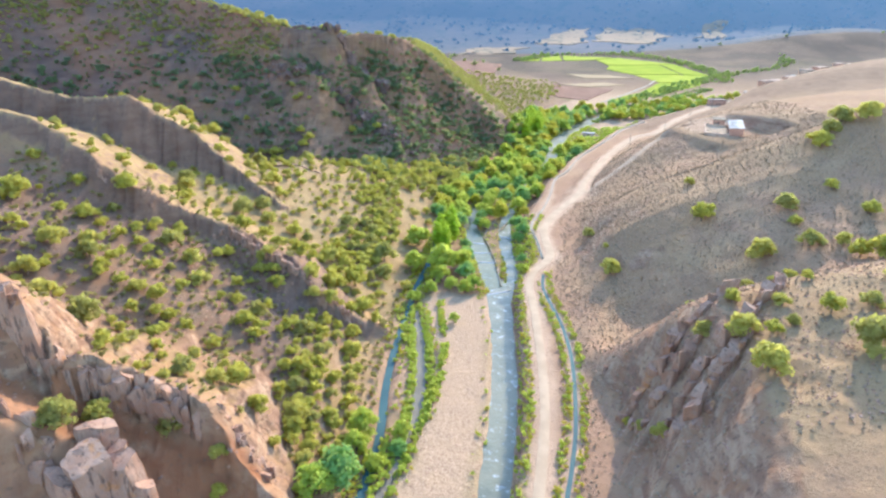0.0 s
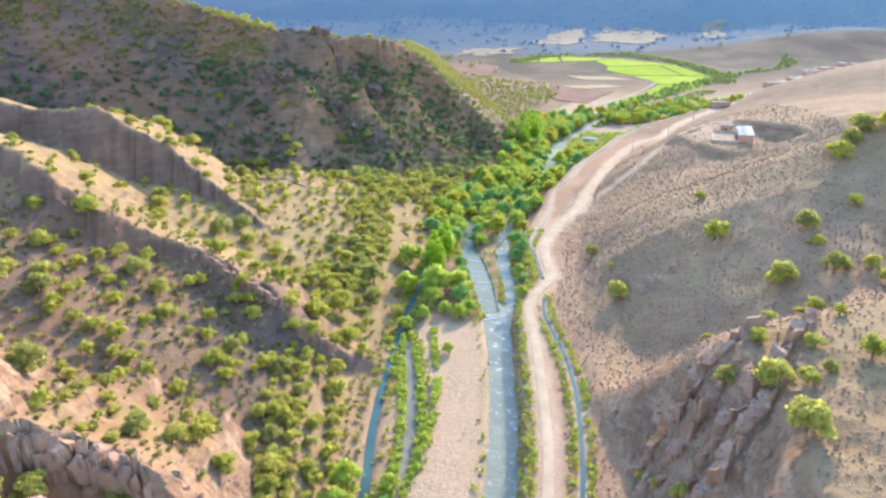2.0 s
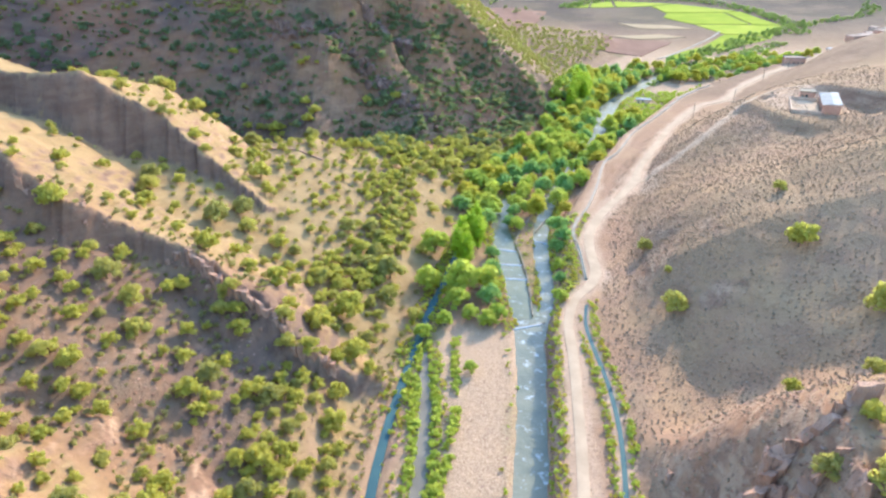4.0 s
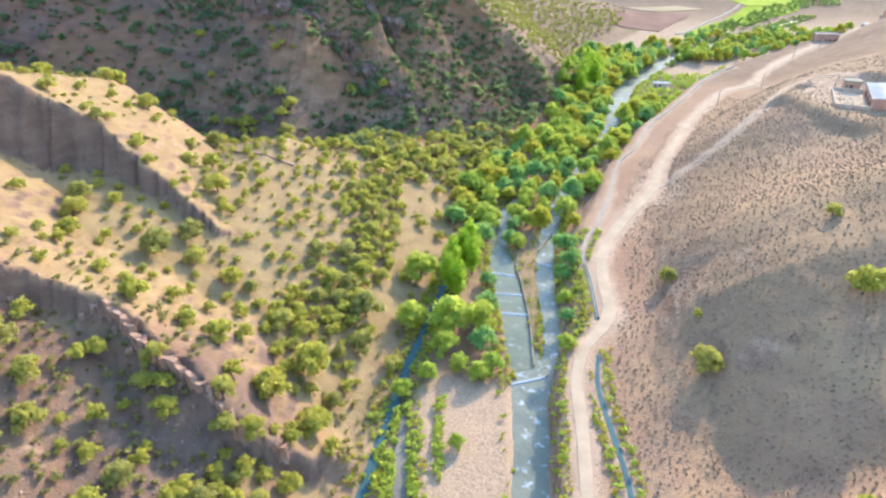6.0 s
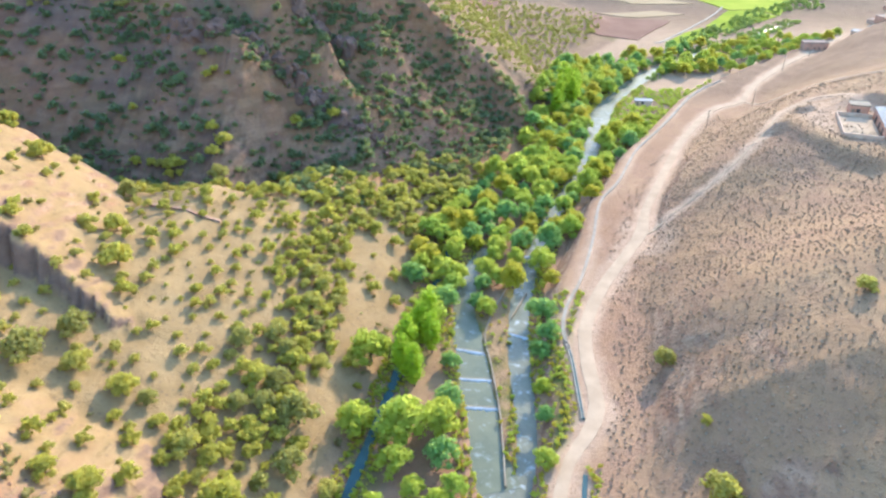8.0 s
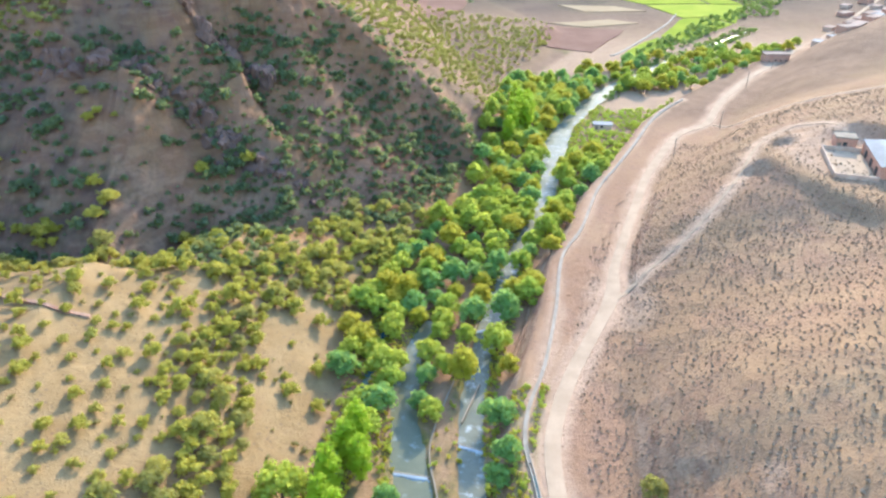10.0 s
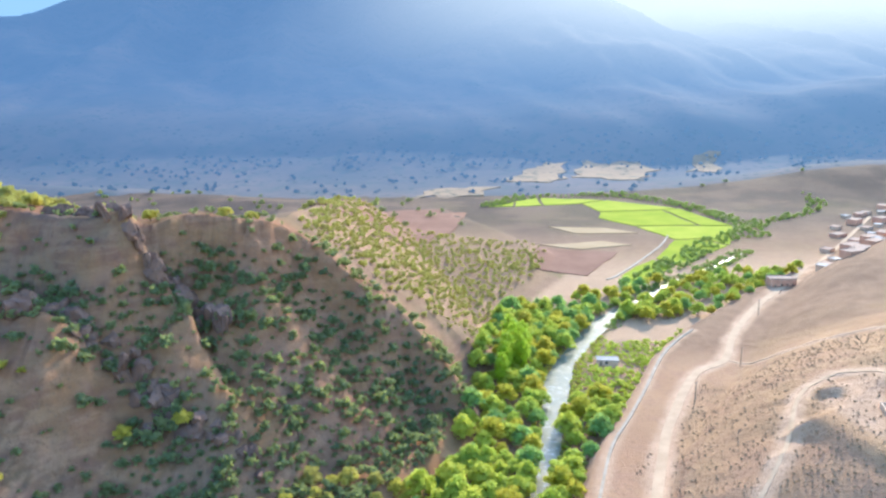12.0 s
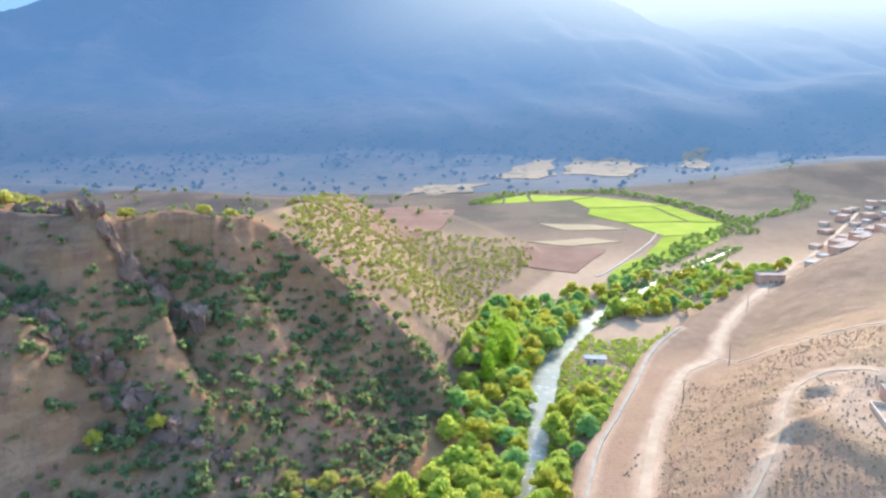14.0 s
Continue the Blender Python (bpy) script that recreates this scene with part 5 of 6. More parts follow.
patch("stubble_field", [(112, 650), (160, 660), (178, 646), (140, 634)], on_ground, STUBBLE, "pale straw-coloured harvested field between green parcels")
patch("tilled_field", [(86, 570), (112, 640), (140, 630), (160, 622), (124, 562), (105, 574)], on_ground, TILLED, "bare brown tilled field at the slope's foot")
patch("red_field", [(-60, 560), (-24, 500), (20, 560), (56, 700), (70, 800), (10, 780), (-60, 700)], on_ground, TILLED, "broad reddish tilled field on the plateau", lift=0.7)
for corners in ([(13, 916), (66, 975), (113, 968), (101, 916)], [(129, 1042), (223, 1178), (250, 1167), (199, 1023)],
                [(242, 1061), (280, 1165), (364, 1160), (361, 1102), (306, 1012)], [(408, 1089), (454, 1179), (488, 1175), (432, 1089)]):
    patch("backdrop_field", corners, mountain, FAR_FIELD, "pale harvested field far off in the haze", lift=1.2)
bank = smooth_line([(133, 554, 0.8), (140, 560, 0.8), (165, 594, 0.8), (197, 641, 0.8), (216, 676, 0.8)], 6.0)
ribbon("field_canal", bank, 0.6, on_ground(bank[:, 0], bank[:, 1]) + 0.5, CONCRETE, 1.4, 3, "pale concrete canal edging the green parcels", "canal")


# ---- buildings ----
def box(name, size, at, material, parent, bevel=0.04, label="", turn=0.0):
    bm = bmesh.new()
    bmesh.ops.create_cube(bm, size=1.0)
    bmesh.ops.scale(bm, vec=size, verts=bm.verts)
    if bevel:
        bmesh.ops.bevel(bm, geom=list(bm.edges), offset=bevel, segments=1, affect="EDGES")
    bmesh.ops.rotate(bm, matrix=Matrix.Rotation(turn, 3, "Z"), verts=bm.verts)
    bmesh.ops.translate(bm, vec=at, verts=bm.verts)
    return part(name, bm, material, parent, label)


def house(w, d, h, wall, roof, label, windows=2, name="village_house", parapet=0.3):
    """A flat-roofed house with a door and windows on its -y side, its base at the origin."""
    root = new(name)
    tagged(root, label, "house", "houses of the village")
    box("wall", (w, d, h + 1.5), (0, 0, (h - 1.5) / 2), wall, root, 0.06)
    top = box("roof", (w + 0.5, d + 0.5, 0.28), (0, 0, h + 0.14), roof, root, 0.05)
    for s in (-1, 1):
        box("parapet", (w + 0.5, 0.25, parapet), (0, s * (d / 2 + 0.12), h + 0.28 + parapet / 2), roof, top, 0.03)
    box("door", (1.0, 0.12, 2.0), (-w * 0.32, -d / 2 - 0.03, 1.0), WOOD, root, 0.02)
    for k in range(windows):
        x = -w * 0.05 + k * w * 0.42 / max(windows - 1, 1)
        pane = box("window", (1.1, 0.10, 1.1), (x, -d / 2 - 0.02, 1.6), DARK, root, 0.02)
        box("sill", (1.3, 0.2, 0.1), (x, -d / 2 - 0.08, 1.0), roof, pane, 0.02)
    return root


def set_down(ob, x, y, turn, sink=0.0):
    z = float(on_ground(x, y)[0])
    ob.matrix_basis = pose(x, y, z - sink, 0, 0, turn)
    return ob


HOUSE_KINDS = [house(9, 7, 3.1, MUD_WALL, ROOF, "low mud-plastered village house with a pale flat roof"),
               house(12, 7.5, 3.2, BRICK_WALL, ROOF, "long block-built village house with a pale flat roof", 3),
               house(7, 6, 2.9, MUD_WALL, SHEET, "small mud house with a bright sheet roof", 1),
               house(13, 9, 5.6, BRICK_WALL, ROOF, "two-storey red block house with a flat roof", 3)]
HOUSES = [(234, 502), (252, 516), (246, 530), (270, 534), (283, 546), (292, 552), (262, 548), (300, 570), (312, 586), (302, 611), (319, 618), (332, 626), (354, 642), (345, 622), (330, 600), (358, 687), (340, 660), (366, 664),
          (377, 684), (390, 670), (396, 695), (384, 708), (410, 690), (397, 735), (422, 717), (415, 746), (436, 730), (424, 750), (455, 769), (440, 752), (473, 779), (262, 526), (275, 560), (290, 534), (306, 556), (322, 574), (318, 604), (340, 640), (350, 606), (372, 650), (384, 656), (402, 676), (410, 712), (428, 704)]
rng = np.random.default_rng(31)
for k, (x, y) in enumerate(HOUSES):
    src = HOUSE_KINDS[k % 3 if k % 7 else 3]
    ob = src if k < 3 else copy_thing(src, Matrix())
    set_down(ob, x + rng.uniform(-2, 2), y + rng.uniform(-2, 2), rng.uniform(-25, 5) + 40, 0.4)
    ob.scale = (0.9, 0.9, 0.85)
set_down(HOUSE_KINDS[3], 308, 598, 30, 0.4)

roadside = house(16, 9, 5.2, BRICK_WALL, ROOF, "red block roadside house with a pale roof terrace", 3, "roadside_house", 0.6)
tagged(roadside, category="house")
set_down(roadside, 216, 519, -8, 0.3)
roadside.scale = (0.8, 0.8, 0.8)
shed = house(8, 4, 2.4, MUD_WALL, SHEET, "small shed with a bright sheet roof among riverside gardens", 1, "garden_shed", 0.1)
set_down(shed, 97, 430, -10, 0.2)


def compound():
    """The walled farm compound on its levelled pad."""
    turn, base = -20.0, float(on_ground(140, 322)[0])
    barn = new("barn")
    tagged(barn, "long farm barn with a pale sheet-metal roof", "barn")
    box("wall", (7.4, 24, 5.0), (0, 0, 1.5), BRICK_WALL, barn, 0.06)
    bm = bmesh.new()
    ridge = [(-4.1, -12.5, 3.9), (4.1, -12.5, 4.5), (4.1, 12.5, 4.5), (-4.1, 12.5, 3.9)]
    low = [bm.verts.new((x, y, z)) for x, y, z in ridge]
    high = [bm.verts.new((x, y, z + 0.16)) for x, y, z in ridge]
    bm.faces.new(low[::-1])
    bm.faces.new(high)
    for k in range(4):
        bm.faces.new((low[k], low[(k + 1) % 4], high[(k + 1) % 4], high[k]))
    roof = part("roof", bm, SHEET, barn, "pale sheet-metal roof")
    for k in range(13):
        box("roof_rib", (8.2, 0.10, 0.08), (0, -12 + k * 2, 4.40), SHEET, roof, 0.0).rotation_euler = (0, 0, 0)
    for k in range(3):
        box("door", (0.12, 2.4, 2.4), (-3.75, -8 + k * 7, 1.2), DARK, barn, 0.02)
    barn.matrix_basis = pose(145, 321, base, 0, 0, turn) @ Matrix.Diagonal((0.85, 0.85, 0.9, 1))
    hut = house(5.5, 5, 3.2, BRICK_WALL, OLD_CONCRETE, "small block hut with a flat grey roof in the compound", 1, "compound_hut", 0.2)
    hut.matrix_basis = pose(142.6, 336, base, 0, 0, turn)
    yard = new("yard_wall")
    tagged(yard, "low mud wall round a pale bare yard", "wall")
    for name, size, at in (("wall_panel", (0.4, 21, 1.5), (-5.2, 0, 0.6)), ("wall_panel", (10.4, 0.4, 1.5), (0.2, -10.6, 0.6)), ("wall_panel", (10.4, 0.4, 1.5), (0.2, 10.6, 0.6))):
        box(name, size, at, MUD_WALL, yard, 0.08)
    box("yard_floor", (10.0, 20.6, 0.3), (0.2, 0, 0.05), ROAD_DUST, yard, 0.02, "pale packed earth floor")
    yard.matrix_basis = pose(136.2, 322.5, base, 0, 0, turn)


compound()


def pole(x, y):
    root = new("utility_pole")
    tagged(root, "thin weathered utility pole beside the dirt road", "pole", "poles along the road")
    v, f = tube([(0, 0, -0.6), (0, 0, 4), (0, 0, 8)], [0.16, 0.14, 0.1], 8)
    mesh_part("pole", v, f, WOOD, root, "", True)
    arm = box("crossarm", (1.8, 0.14, 0.14), (0, 0, 7.5), WOOD, root, 0.02)
    for s in (-0.75, 0, 0.75):
        box("insulator", (0.1, 0.1, 0.22), (s, 0, 7.68), CONCRETE, arm, 0.02)
    return set_down(root, x, y, 40)


for x, y in ((141.5, 413), (178, 470), (205, 500), (112, 384)):
    pole(x, y)


# ---- weirs and walls in the river ----
FOAM = plain("white_water", (0.33, 0.345, 0.34), (0.45, 0.465, 0.46), 0.5, 0.5, 0.3)


def weir(a, b):
    """A low concrete sill across the channel with white water below it."""
    root = new("weir")
    tagged(root, "low concrete weir with white water across the channel", "weir", "weirs in the side channel")
    length = math.hypot(b[0] - a[0], b[1] - a[1])
    turn = math.degrees(math.atan2(b[1] - a[1], b[0] - a[0]))
    box("sill", (length + 1.5, 0.4, 1.2), (0, 0, -0.84), OLD_CONCRETE, root, 0.06)
    r = np.random.default_rng(int(a[1]))
    verts, faces = [], []
    n = 26
    for k in range(n):
        x = -length / 2 + length * k / (n - 1)
        verts += [(x, -0.2, -0.28), (x + r.uniform(-0.2, 0.2), -0.5, -0.33), (x, -0.7 - abs(r.normal()) * 0.35, -0.38), (x, -0.3, -0.9)]
    for k in range(n - 1):
        for c in range(3):
            faces.append((k * 4 + c, k * 4 + c + 1, (k + 1) * 4 + c + 1, (k + 1) * 4 + c))
    mesh_part("white_water", verts, faces, FOAM, root, "foaming white water", True)
    root.matrix_basis = pose((a[0] + b[0]) / 2, (a[1] + b[1]) / 2, 0.0, 0, 0, turn)


for a, b in (((9, 245.4), (17.5, 243.4)), ((11, 234.5), (18.6, 234)), ((12.4, 225.5), (19.8, 225)), ((14, 198), (22.5, 201)), ((23.4, 251.4), (29.2, 249)), ((29, 288.2), (34.4, 290)), ((37, 313), (43, 309))):
    weir(a, b)
for line_up, label in (([(20.2, 204, 0.3), (20.0, 222, 0.3), (18.6, 238, 0.3), (17.6, 252, 0.3), (24.4, 273, 0.3), (31.6, 295, 0.3)], "long low stone wall dividing the two channels"),
                       ([(34.6, 286, 0.3), (37.5, 294, 0.3), (41.5, 304.5, 0.3)], "short low concrete wall beside the riffle"), ([(24.2, 257, 0.3), (26.5, 262.5, 0.3), (29.0, 268.5, 0.3)], "short low concrete wall in the stream")):
    ribbon("training_wall", smooth_line(line_up, 3.0), 0.15, 0.30, OLD_CONCRETE, 1.9, 3, label, "wall", kind="")


old_wall = smooth_line([(x, y, 0.4) for x, y in [(-72.8, 275.4), (-62.8, 270.4), (-57.0, 269.1), (-52.0, 269.6)]], 3.0)
ribbon("terrace_wall", old_wall, 0.45, on_ground(old_wall[:, 0], old_wall[:, 1]) + 0.55, STONE, 1.2, 3, "low tumbled dry-stone terrace wall on the slope", "wall", kind="")


# ---- rocks ----
def rock_mesh(seed, size, points=15):
    r = np.random.default_rng(seed + 700)
    bm = bmesh.new()
    p = r.normal(size=(points, 3))
    p /= np.linalg.norm(p, axis=1)[:, None]
    p = np.sign(p) * np.abs(p) ** 0.7 * r.uniform(0.8, 1.1, (points, 1))
    for q in p * np.array(size) / 2:
        bm.verts.new(q)
    hull = bmesh.ops.convex_hull(bm, input=bm.verts)
    bmesh.ops.delete(bm, geom=[g for g in hull["geom_interior"] if isinstance(g, bmesh.types.BMVert)], context="VERTS")
    if points > 10:
        bmesh.ops.subdivide_edges(bm, edges=list(bm.edges), cuts=3, use_grid_fill=True)
        co = np.array([v.co[:] for v in bm.verts])
        dent = 0.16 * vnoise(co[:, 0] * 1.5 + co[:, 2] * 0.25, co[:, 1] * 1.5, seed) + 0.10 * vnoise(co[:, 0] * 3.7, co[:, 1] * 3.7 + co[:, 2] * 0.9, seed + 1) - 0.12 * np.abs(vnoise(co[:, 2] * 1.3 + co[:, 0] * 0.4, co[:, 1] * 0.8, seed + 2))
        for v, push in zip(bm.verts, dent):
            v.co *= 1 + push + r.uniform(-0.03, 0.03)
    else:
        bmesh.ops.bevel(bm, geom=list(bm.edges), offset=0.05, segments=1, affect="EDGES")
    mesh = bpy.data.meshes.new("rock")
    bm.to_mesh(mesh)
    bm.free()
    mesh.materials.append(STONE)
    return mesh


SLABS = [rock_mesh(k, (2.6, 2.0, 4.2), 17) for k in range(6)]
def pillar_mesh(seed):
    """An upright slab of unit size with split sides, ledges and a broken top."""
    r = np.random.default_rng(seed + 900)
    bm = bmesh.new()
    bmesh.ops.create_cube(bm, size=1.0)
    for _ in range(5):
        n = Vector((r.normal(), r.normal(), r.normal() * 0.35)).normalized()
        geom = list(bm.verts) + list(bm.edges) + list(bm.faces)
        cut = bmesh.ops.bisect_plane(bm, geom=geom, plane_co=n * r.uniform(0.36, 0.50), plane_no=n, clear_outer=True)
        rim = [e for e in cut["geom_cut"] if isinstance(e, bmesh.types.BMEdge)]
        bmesh.ops.holes_fill(bm, edges=rim)
    n = Vector((r.uniform(-0.5, 0.5), r.uniform(-0.3, 0.3), 1)).normalized()
    cut = bmesh.ops.bisect_plane(bm, geom=list(bm.verts) + list(bm.edges) + list(bm.faces), plane_co=n * 0.42, plane_no=n, clear_outer=True)
    bmesh.ops.holes_fill(bm, edges=[e for e in cut["geom_cut"] if isinstance(e, bmesh.types.BMEdge)])
    bmesh.ops.triangulate(bm, faces=bm.faces)
    bmesh.ops.subdivide_edges(bm, edges=list(bm.edges), cuts=3, use_grid_fill=True)
    bmesh.ops.recalc_face_normals(bm, faces=bm.faces)
    co = np.array([v.co[:] for v in bm.verts])
    split = np.abs(vnoise(co[:, 0] * 4.5 + co[:, 1] * 2.0, co[:, 2] * 1.1, seed + 5))
    ledge = vnoise(co[:, 2] * 5.0, (co[:, 0] + co[:, 1]) * 1.6, seed + 6)
    for v, a, b in zip(bm.verts, split, ledge):
        push = 0.82 + 0.30 * min(a * 2.2, 0.7) + 0.05 * b
        v.co.x, v.co.y = v.co.x * push, v.co.y * push
        v.co.z += 0.03 * b
    mesh = bpy.data.meshes.new("rock")
    bm.to_mesh(mesh)
    bm.free()
    mesh.materials.append(STONE)
    return mesh


PILLARS = [pillar_mesh(k) for k in range(8)]
BLOCKS = [rock_mesh(20 + k, (2.4, 1.9, 1.7), 14) for k in range(6)]


def rocks_along(rng, crest, count, x0, x1, before, after, kinds, lo, hi, label, group, strike=None, long=1.0, heap=None):
    """Rocks set along the crest and face of a ridge."""
    for _ in range(count):
        x = rng.uniform(x0, x1)
        y = float(np.interp(x, [c[0] for c in crest], [c[1] for c in crest])) + rng.uniform(-before, after)
        mesh = kinds[int(rng.integers(len(kinds)))]
        s = rng.uniform(lo, hi)
        z = float(on_ground(x, y)[0])
        at = pose(x, y, z - 0.9 * s, rng.uniform(-9, 9), rng.uniform(-9, 9), rng.uniform(0, 360) if strike is None else strike + rng.uniform(-14, 14)) @ Matrix.Diagonal((s, s * long * rng.uniform(0.8, 1.1), s * rng.uniform(0.8, 1.4), 1))
        if heap is not None:
            heap.append((mesh, at))
            continue
        ob = new("rock", mesh)
        tagged(ob, label, "rock", group)
        ob.matrix_basis = at


def rock_wall(rng, crest, step, wide, deep, high, over, label, group, setback=0.0):
    """Upright slabs shoulder to shoulder along a crest of (x, y, z), their tops over it by up to over metres."""
    p = smooth_line([(x, y, z) for x, y, z in crest], step)
    d = np.gradient(p[:, :2], axis=0)
    for k in range(len(p)):
        x, y = p[k, 0], p[k, 1] + setback + rng.uniform(-0.5, 0.5)
        ground_z = float(on_ground(x, y)[0])
        tall = high * rng.uniform(0.75, 1.2)
        top = max(p[k, 2], ground_z - 0.3) + over * rng.uniform(-0.2, 1.0)
        turn = math.degrees(math.atan2(d[k, 1], d[k, 0])) + rng.uniform(-16, 16)
        at = pose(x, y, top - tall / 2, rng.uniform(-7, 7), rng.uniform(-8, 8), turn) @ Matrix.Diagonal((wide * rng.uniform(0.7, 1.3), deep * rng.uniform(0.8, 1.2), tall, 1))
        mesh = PILLARS[int(rng.integers(len(PILLARS)))]
        ob = new("rock", mesh)
        tagged(ob, label, "rock", group)
        ob.matrix_basis = at


def heaped(name, heap, material, label):
    """Rocks too many to count, as one mesh."""
    verts, faces, n = [], [], 0
    for mesh, at in heap:
        co = np.ones((len(mesh.vertices), 4))
        co[:, :3] = [v.co[:] for v in mesh.vertices]
        verts.append((co @ np.array(at).T)[:, :3])
        faces += [tuple(i + n for i in p.vertices) for p in mesh.polygons]
        n += len(co)
    tagged(mesh_part(name, np.concatenate(verts), faces, material), label, "rocks", kind="stuff")


rng = np.random.default_rng(41)
CRAG_TEXT = ("upright reddish-grey rock slab of the crag", "rocks of the crag")
CRAG_TOP = [(-76, 101, 51), (-72, 100, 45), (-68.5, 99.5, 37), (-62.6, 100, 35), (-56, 101.5, 32), (-48, 101.5, 28.5), (-41.5, 102, 22.8), (-37.3, 100.6, 17.4), (-33.7, 100.6, 11)]
rock_wall(rng, CRAG_TOP, 1.7, 2.3, 2.2, 8.5, 0.9, *CRAG_TEXT)
rock_wall(rng, CRAG_TOP[2:], 2.3, 2.6, 1.8, 6.0, -2.2, *CRAG_TEXT, -1.6)
rock_wall(rng, [(-100, 97, 66), (-88, 98, 61), (-80, 99, 56), (-73, 99, 49)], 3.4, 4.4, 3.4, 19, 1.5, *CRAG_TEXT)
rocks_along(rng, CRAG, 22, -66, -32, 8, 3.0, BLOCKS, 0.25, 0.6, "tumbled block of reddish rock under the crag", "rocks of the crag")
rocks_along(rng, FORE, 16, -95, -62, 5, 1.5, SLABS, 0.8, 1.6, "weathered grey-brown rock slab of the outcrop", "rocks of the outcrop")
rocks_along(rng, MIDDLE, 40, -100, -18, 4, 0.5, SLABS, 0.4, 1.0, "grey rock block along the ridge", "rocks along the ridge")
rock_wall(rng, [(-63, 182.5, 30), (-54, 175.5, 27), (-47, 172, 25.5), (-40, 169, 21), (-34, 167, 15.5), (-28, 167.5, 9.5)], 1.9, 2.2, 1.8, 5.0, 0.7, "dark upright rock slab capping the ridge", "rocks along the ridge")
for x, y, top, w, d, h in ((-57.5, 84.5, 29.2, 6.2, 5.0, 12), (-52.8, 86, 26.6, 5.6, 4.6, 11), (-61.5, 82.5, 26.5, 5.0, 4.4, 9), (-58.5, 90, 30.4, 6.0, 4.0, 6), (-55, 88, 27.2, 4.0, 3.5, 8), (-50, 85.5, 22.0, 4.6, 4.0, 9)):
    ob = new("rock", PILLARS[int(w * 10 + x) % 6])
    tagged(ob, "massive weathered boulder of grey-brown rock", "rock", "rocks of the outcrop")
    ob.matrix_basis = pose(x, y, top - h / 2, 4, 7, 37 * w) @ Matrix.Diagonal((w, d, h, 1))
hill_heap = []
for crest, w, h in (([(-80, 386, 72.5), (-66, 381, 69.5), (-56.5, 375, 67), (-48, 376, 60.5), (-42, 376, 53), (-31, 372, 43)], 5.5, 11), ([(-90, 352, 58), (-76, 352, 55), (-69, 356, 51.5), (-58, 353.5, 47), (-48, 350.5, 39), (-38.5, 348.5, 33)], 5.5, 9),
                    ([(-42, 344, 28.5), (-32, 344, 26.5), (-22, 341.5, 20.3), (-17, 341.5, 16)], 4.5, 7)):
    for px, py, pz in smooth_line(crest, 1.5):
        x, y, k = px + rng.uniform(-2, 2), py + rng.uniform(-3.5, 2), rng.uniform(0.3, 0.62) * w
        sunk = float(on_ground(x, y)[0]) - 0.25 * k
        hill_heap.append((SLABS[int(rng.integers(6))], pose(x, y, sunk, rng.uniform(-25, 25), rng.uniform(-35, -5), rng.uniform(-60, 0)) @ Matrix.Diagonal((k, k, 0.07 * h * k, 1))))
heaped("hill_rocks", hill_heap, HILL_STONE, "weathered rock ribs coloured darker for the hill's shade")
SPUR = [(40, 122), (50, 117), (60, 112), (75, 108), (110, 110)]
SPUR_TEXT = ("large reddish rock slab on the spur's flank", "rocks on the spur")
for crest in ([(46, 109.5, 13), (49, 111, 19), (52.3, 112.3, 25.4), (58, 115.5, 31.6), (65.8, 123, 34.2), (76, 133, 35)], [(42, 122.6, 6.3), (48, 125, 16.9), (53.6, 128.5, 23.8), (57, 129, 29.4), (64, 132, 35)],
              [(46.5, 103.5, 17), (49, 105.3, 22.2), (51.5, 107, 25.4), (56.7, 110.7, 30), (62, 115.5, 31)], [(43.5, 116, 8), (48, 118, 18), (53, 121, 26), (57.5, 123, 31)]):
    rock_wall(rng, crest, 1.9, 3.6, 2.4, 9.0, 3.0, *SPUR_TEXT)
rocks_along(rng, SPUR, 26, 40, 60, 16, 18, SLABS, 0.6, 1.2, *SPUR_TEXT, -41, 2.0)
spur_heap = []
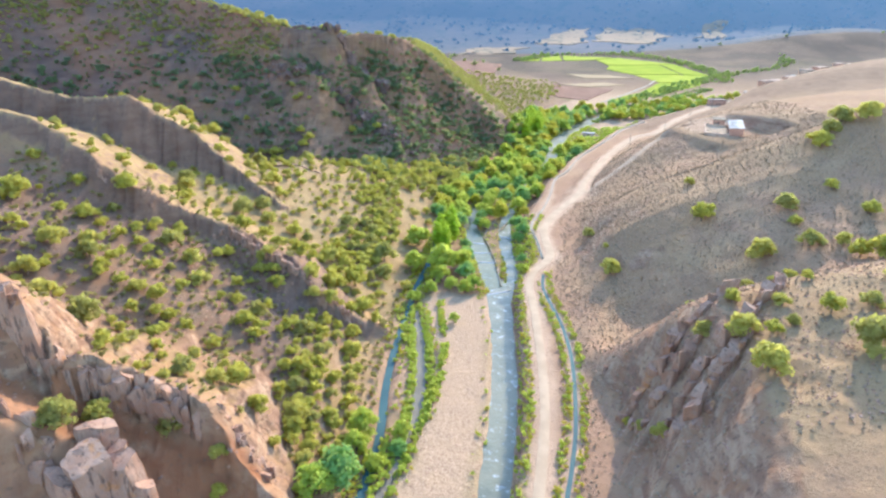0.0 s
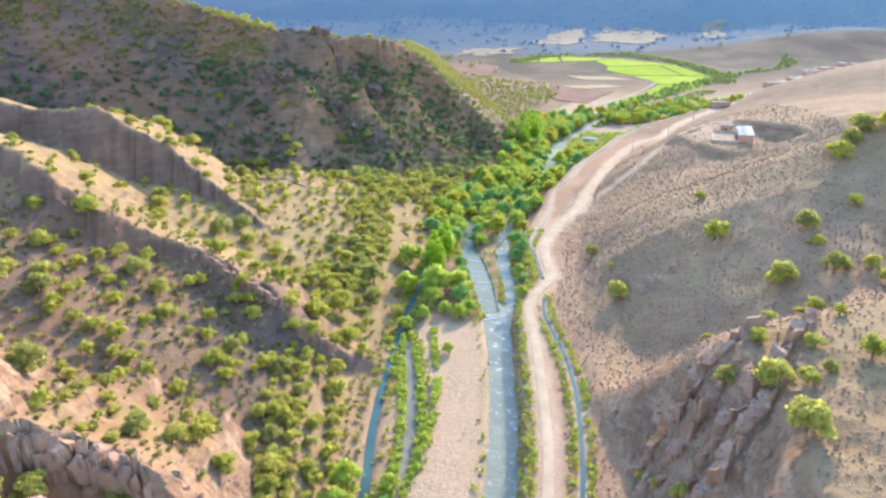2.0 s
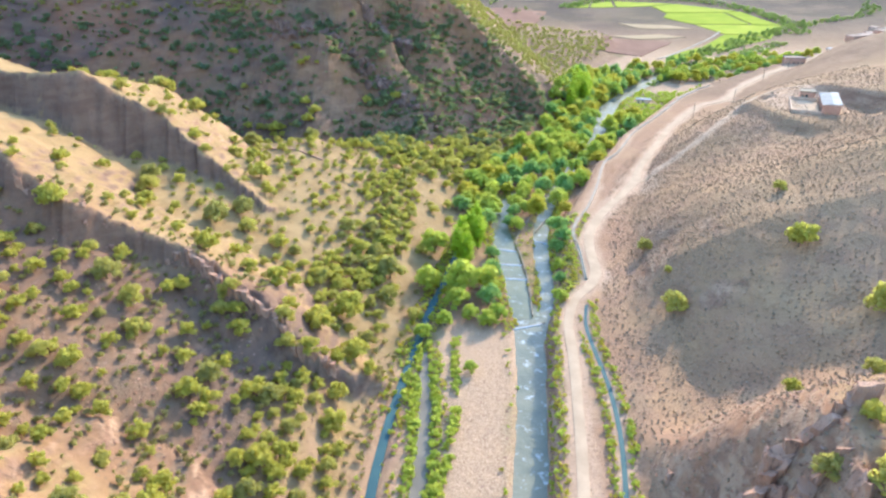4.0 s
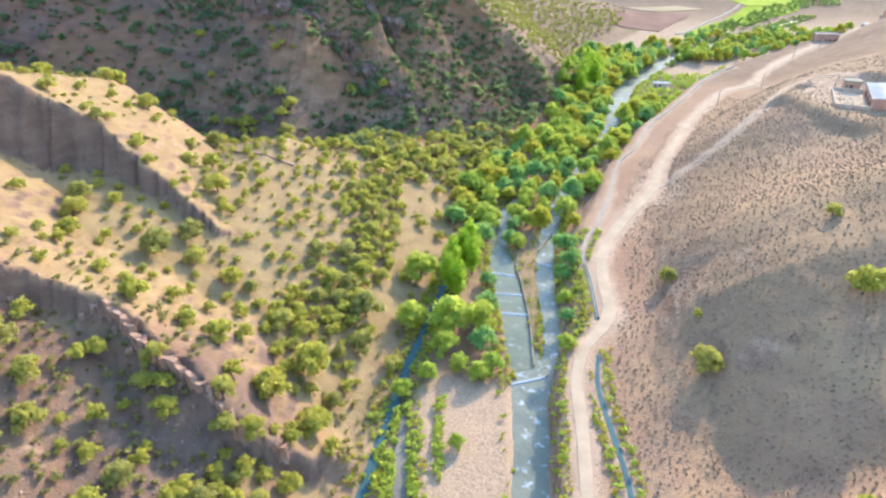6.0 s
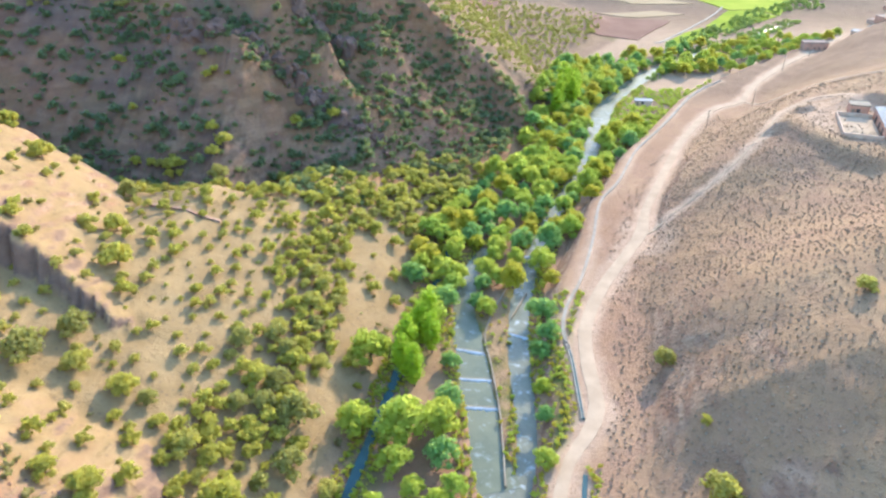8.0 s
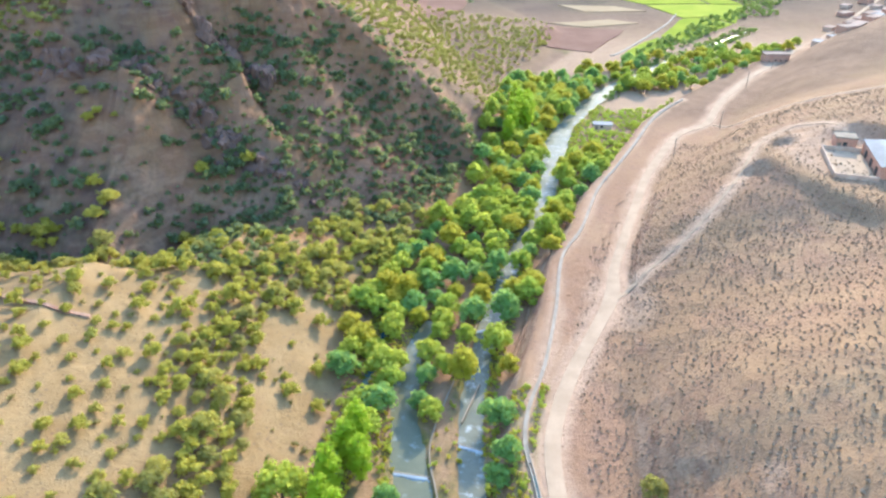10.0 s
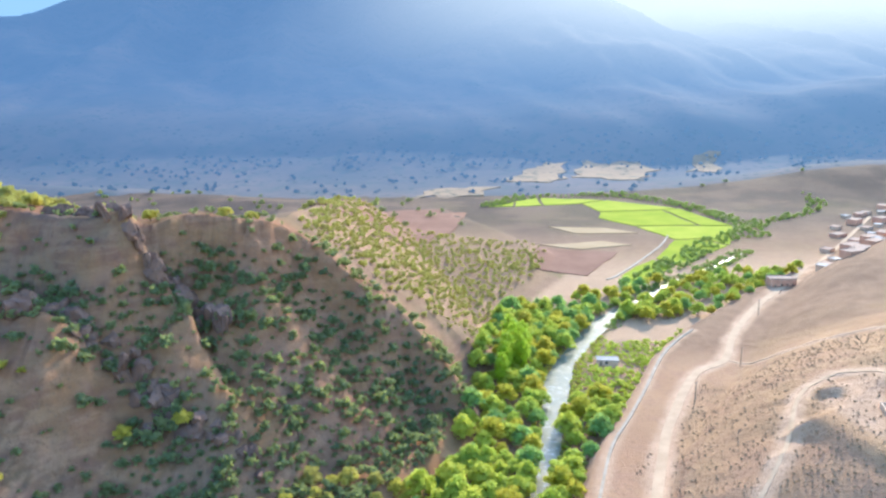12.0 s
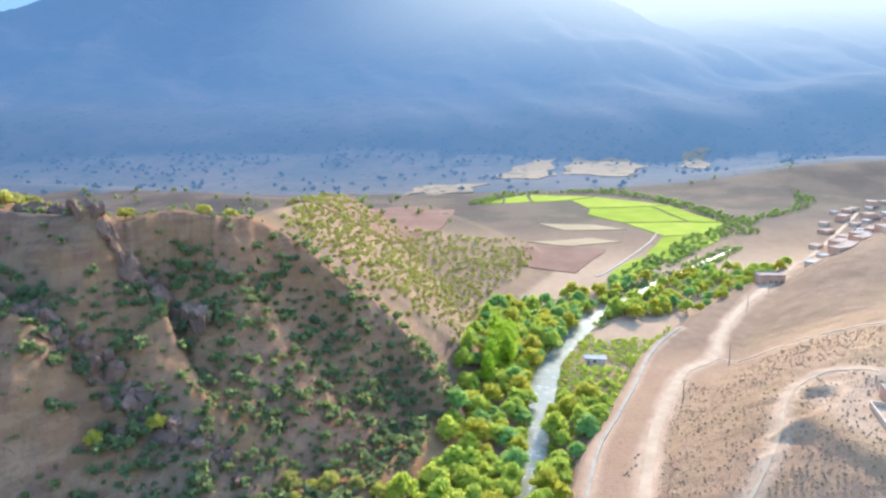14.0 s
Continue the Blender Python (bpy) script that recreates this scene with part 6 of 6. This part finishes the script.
rocks_along(rng, SPUR, 100, 38, 70, 14, 16, BLOCKS, 0.3, 0.8, "", "", heap=spur_heap)
heaped("spur_rocks", spur_heap, STONE, "small reddish weathered rocks over the spur")


def rubble(name, count, box_, density, lo, hi, label):
    """Loose stones, too many to count, in one mesh."""
    r = np.random.default_rng(count)
    base = []
    for k in range(5):
        mesh = rock_mesh(60 + k, (1.2, 1.0, 0.7), 9)
        base.append((np.array([v.co[:] for v in mesh.vertices]), [tuple(p.vertices) for p in mesh.polygons]))
        bpy.data.meshes.remove(mesh)
    spots = scatter(r, count, box_, density, 0.5, {})
    zs = on_ground(np.array([p[0] for p in spots]), np.array([p[1] for p in spots]))
    verts, faces, n = [], [], 0
    for (x, y), z in zip(spots, zs):
        v, f = base[int(r.integers(5))]
        s, a = r.uniform(lo, hi) ** 1.5, r.uniform(0, 6.28)
        turn = np.array(((math.cos(a), math.sin(a), 0), (-math.sin(a), math.cos(a), 0), (0, 0, 1)))
        verts.append((v * s) @ turn + (x, y, z))
        faces += [tuple(i + n for i in q) for q in f]
        n += len(v)
    tagged(mesh_part(name, np.concatenate(verts), faces, STONE), label, "stones", kind="stuff")


def spur_stones(x, y):
    return (x > line(y, RIGHT_TOE)) * ramp(fbm(x, y, 14, 171), -0.4, 0.3) * (on_ground(x, y, "way") > 1)


def slope_stones(x, y):
    return (left_of_toe(x, y) > 2) * ramp(fbm(x, y, 12, 172), -0.2, 0.4)


def bed_stones(x, y):
    wet = on_ground(x, y, "wet")
    return ((wet < 2.5) & (wet > -1.2)) * 0.6 * (x > 5) + (wet > 0) * (x > line(y, LEFT_TOE) + 8) * (x < line(y, EDGE) - 5) * (y < 200) * 0.25


rubble("spur_rubble", 2600, (38, 125, 86, 150), spur_stones, 0.3, 0.95, "loose stones strewn over the spur")
rubble("slope_rubble", 2200, (-115, -18, 84, 190), slope_stones, 0.25, 0.9, "loose stones on the dry slope")
rubble("river_stones", 600, (-15, 60, 90, 330), bed_stones, 0.25, 0.75, "grey stones along the river bed")
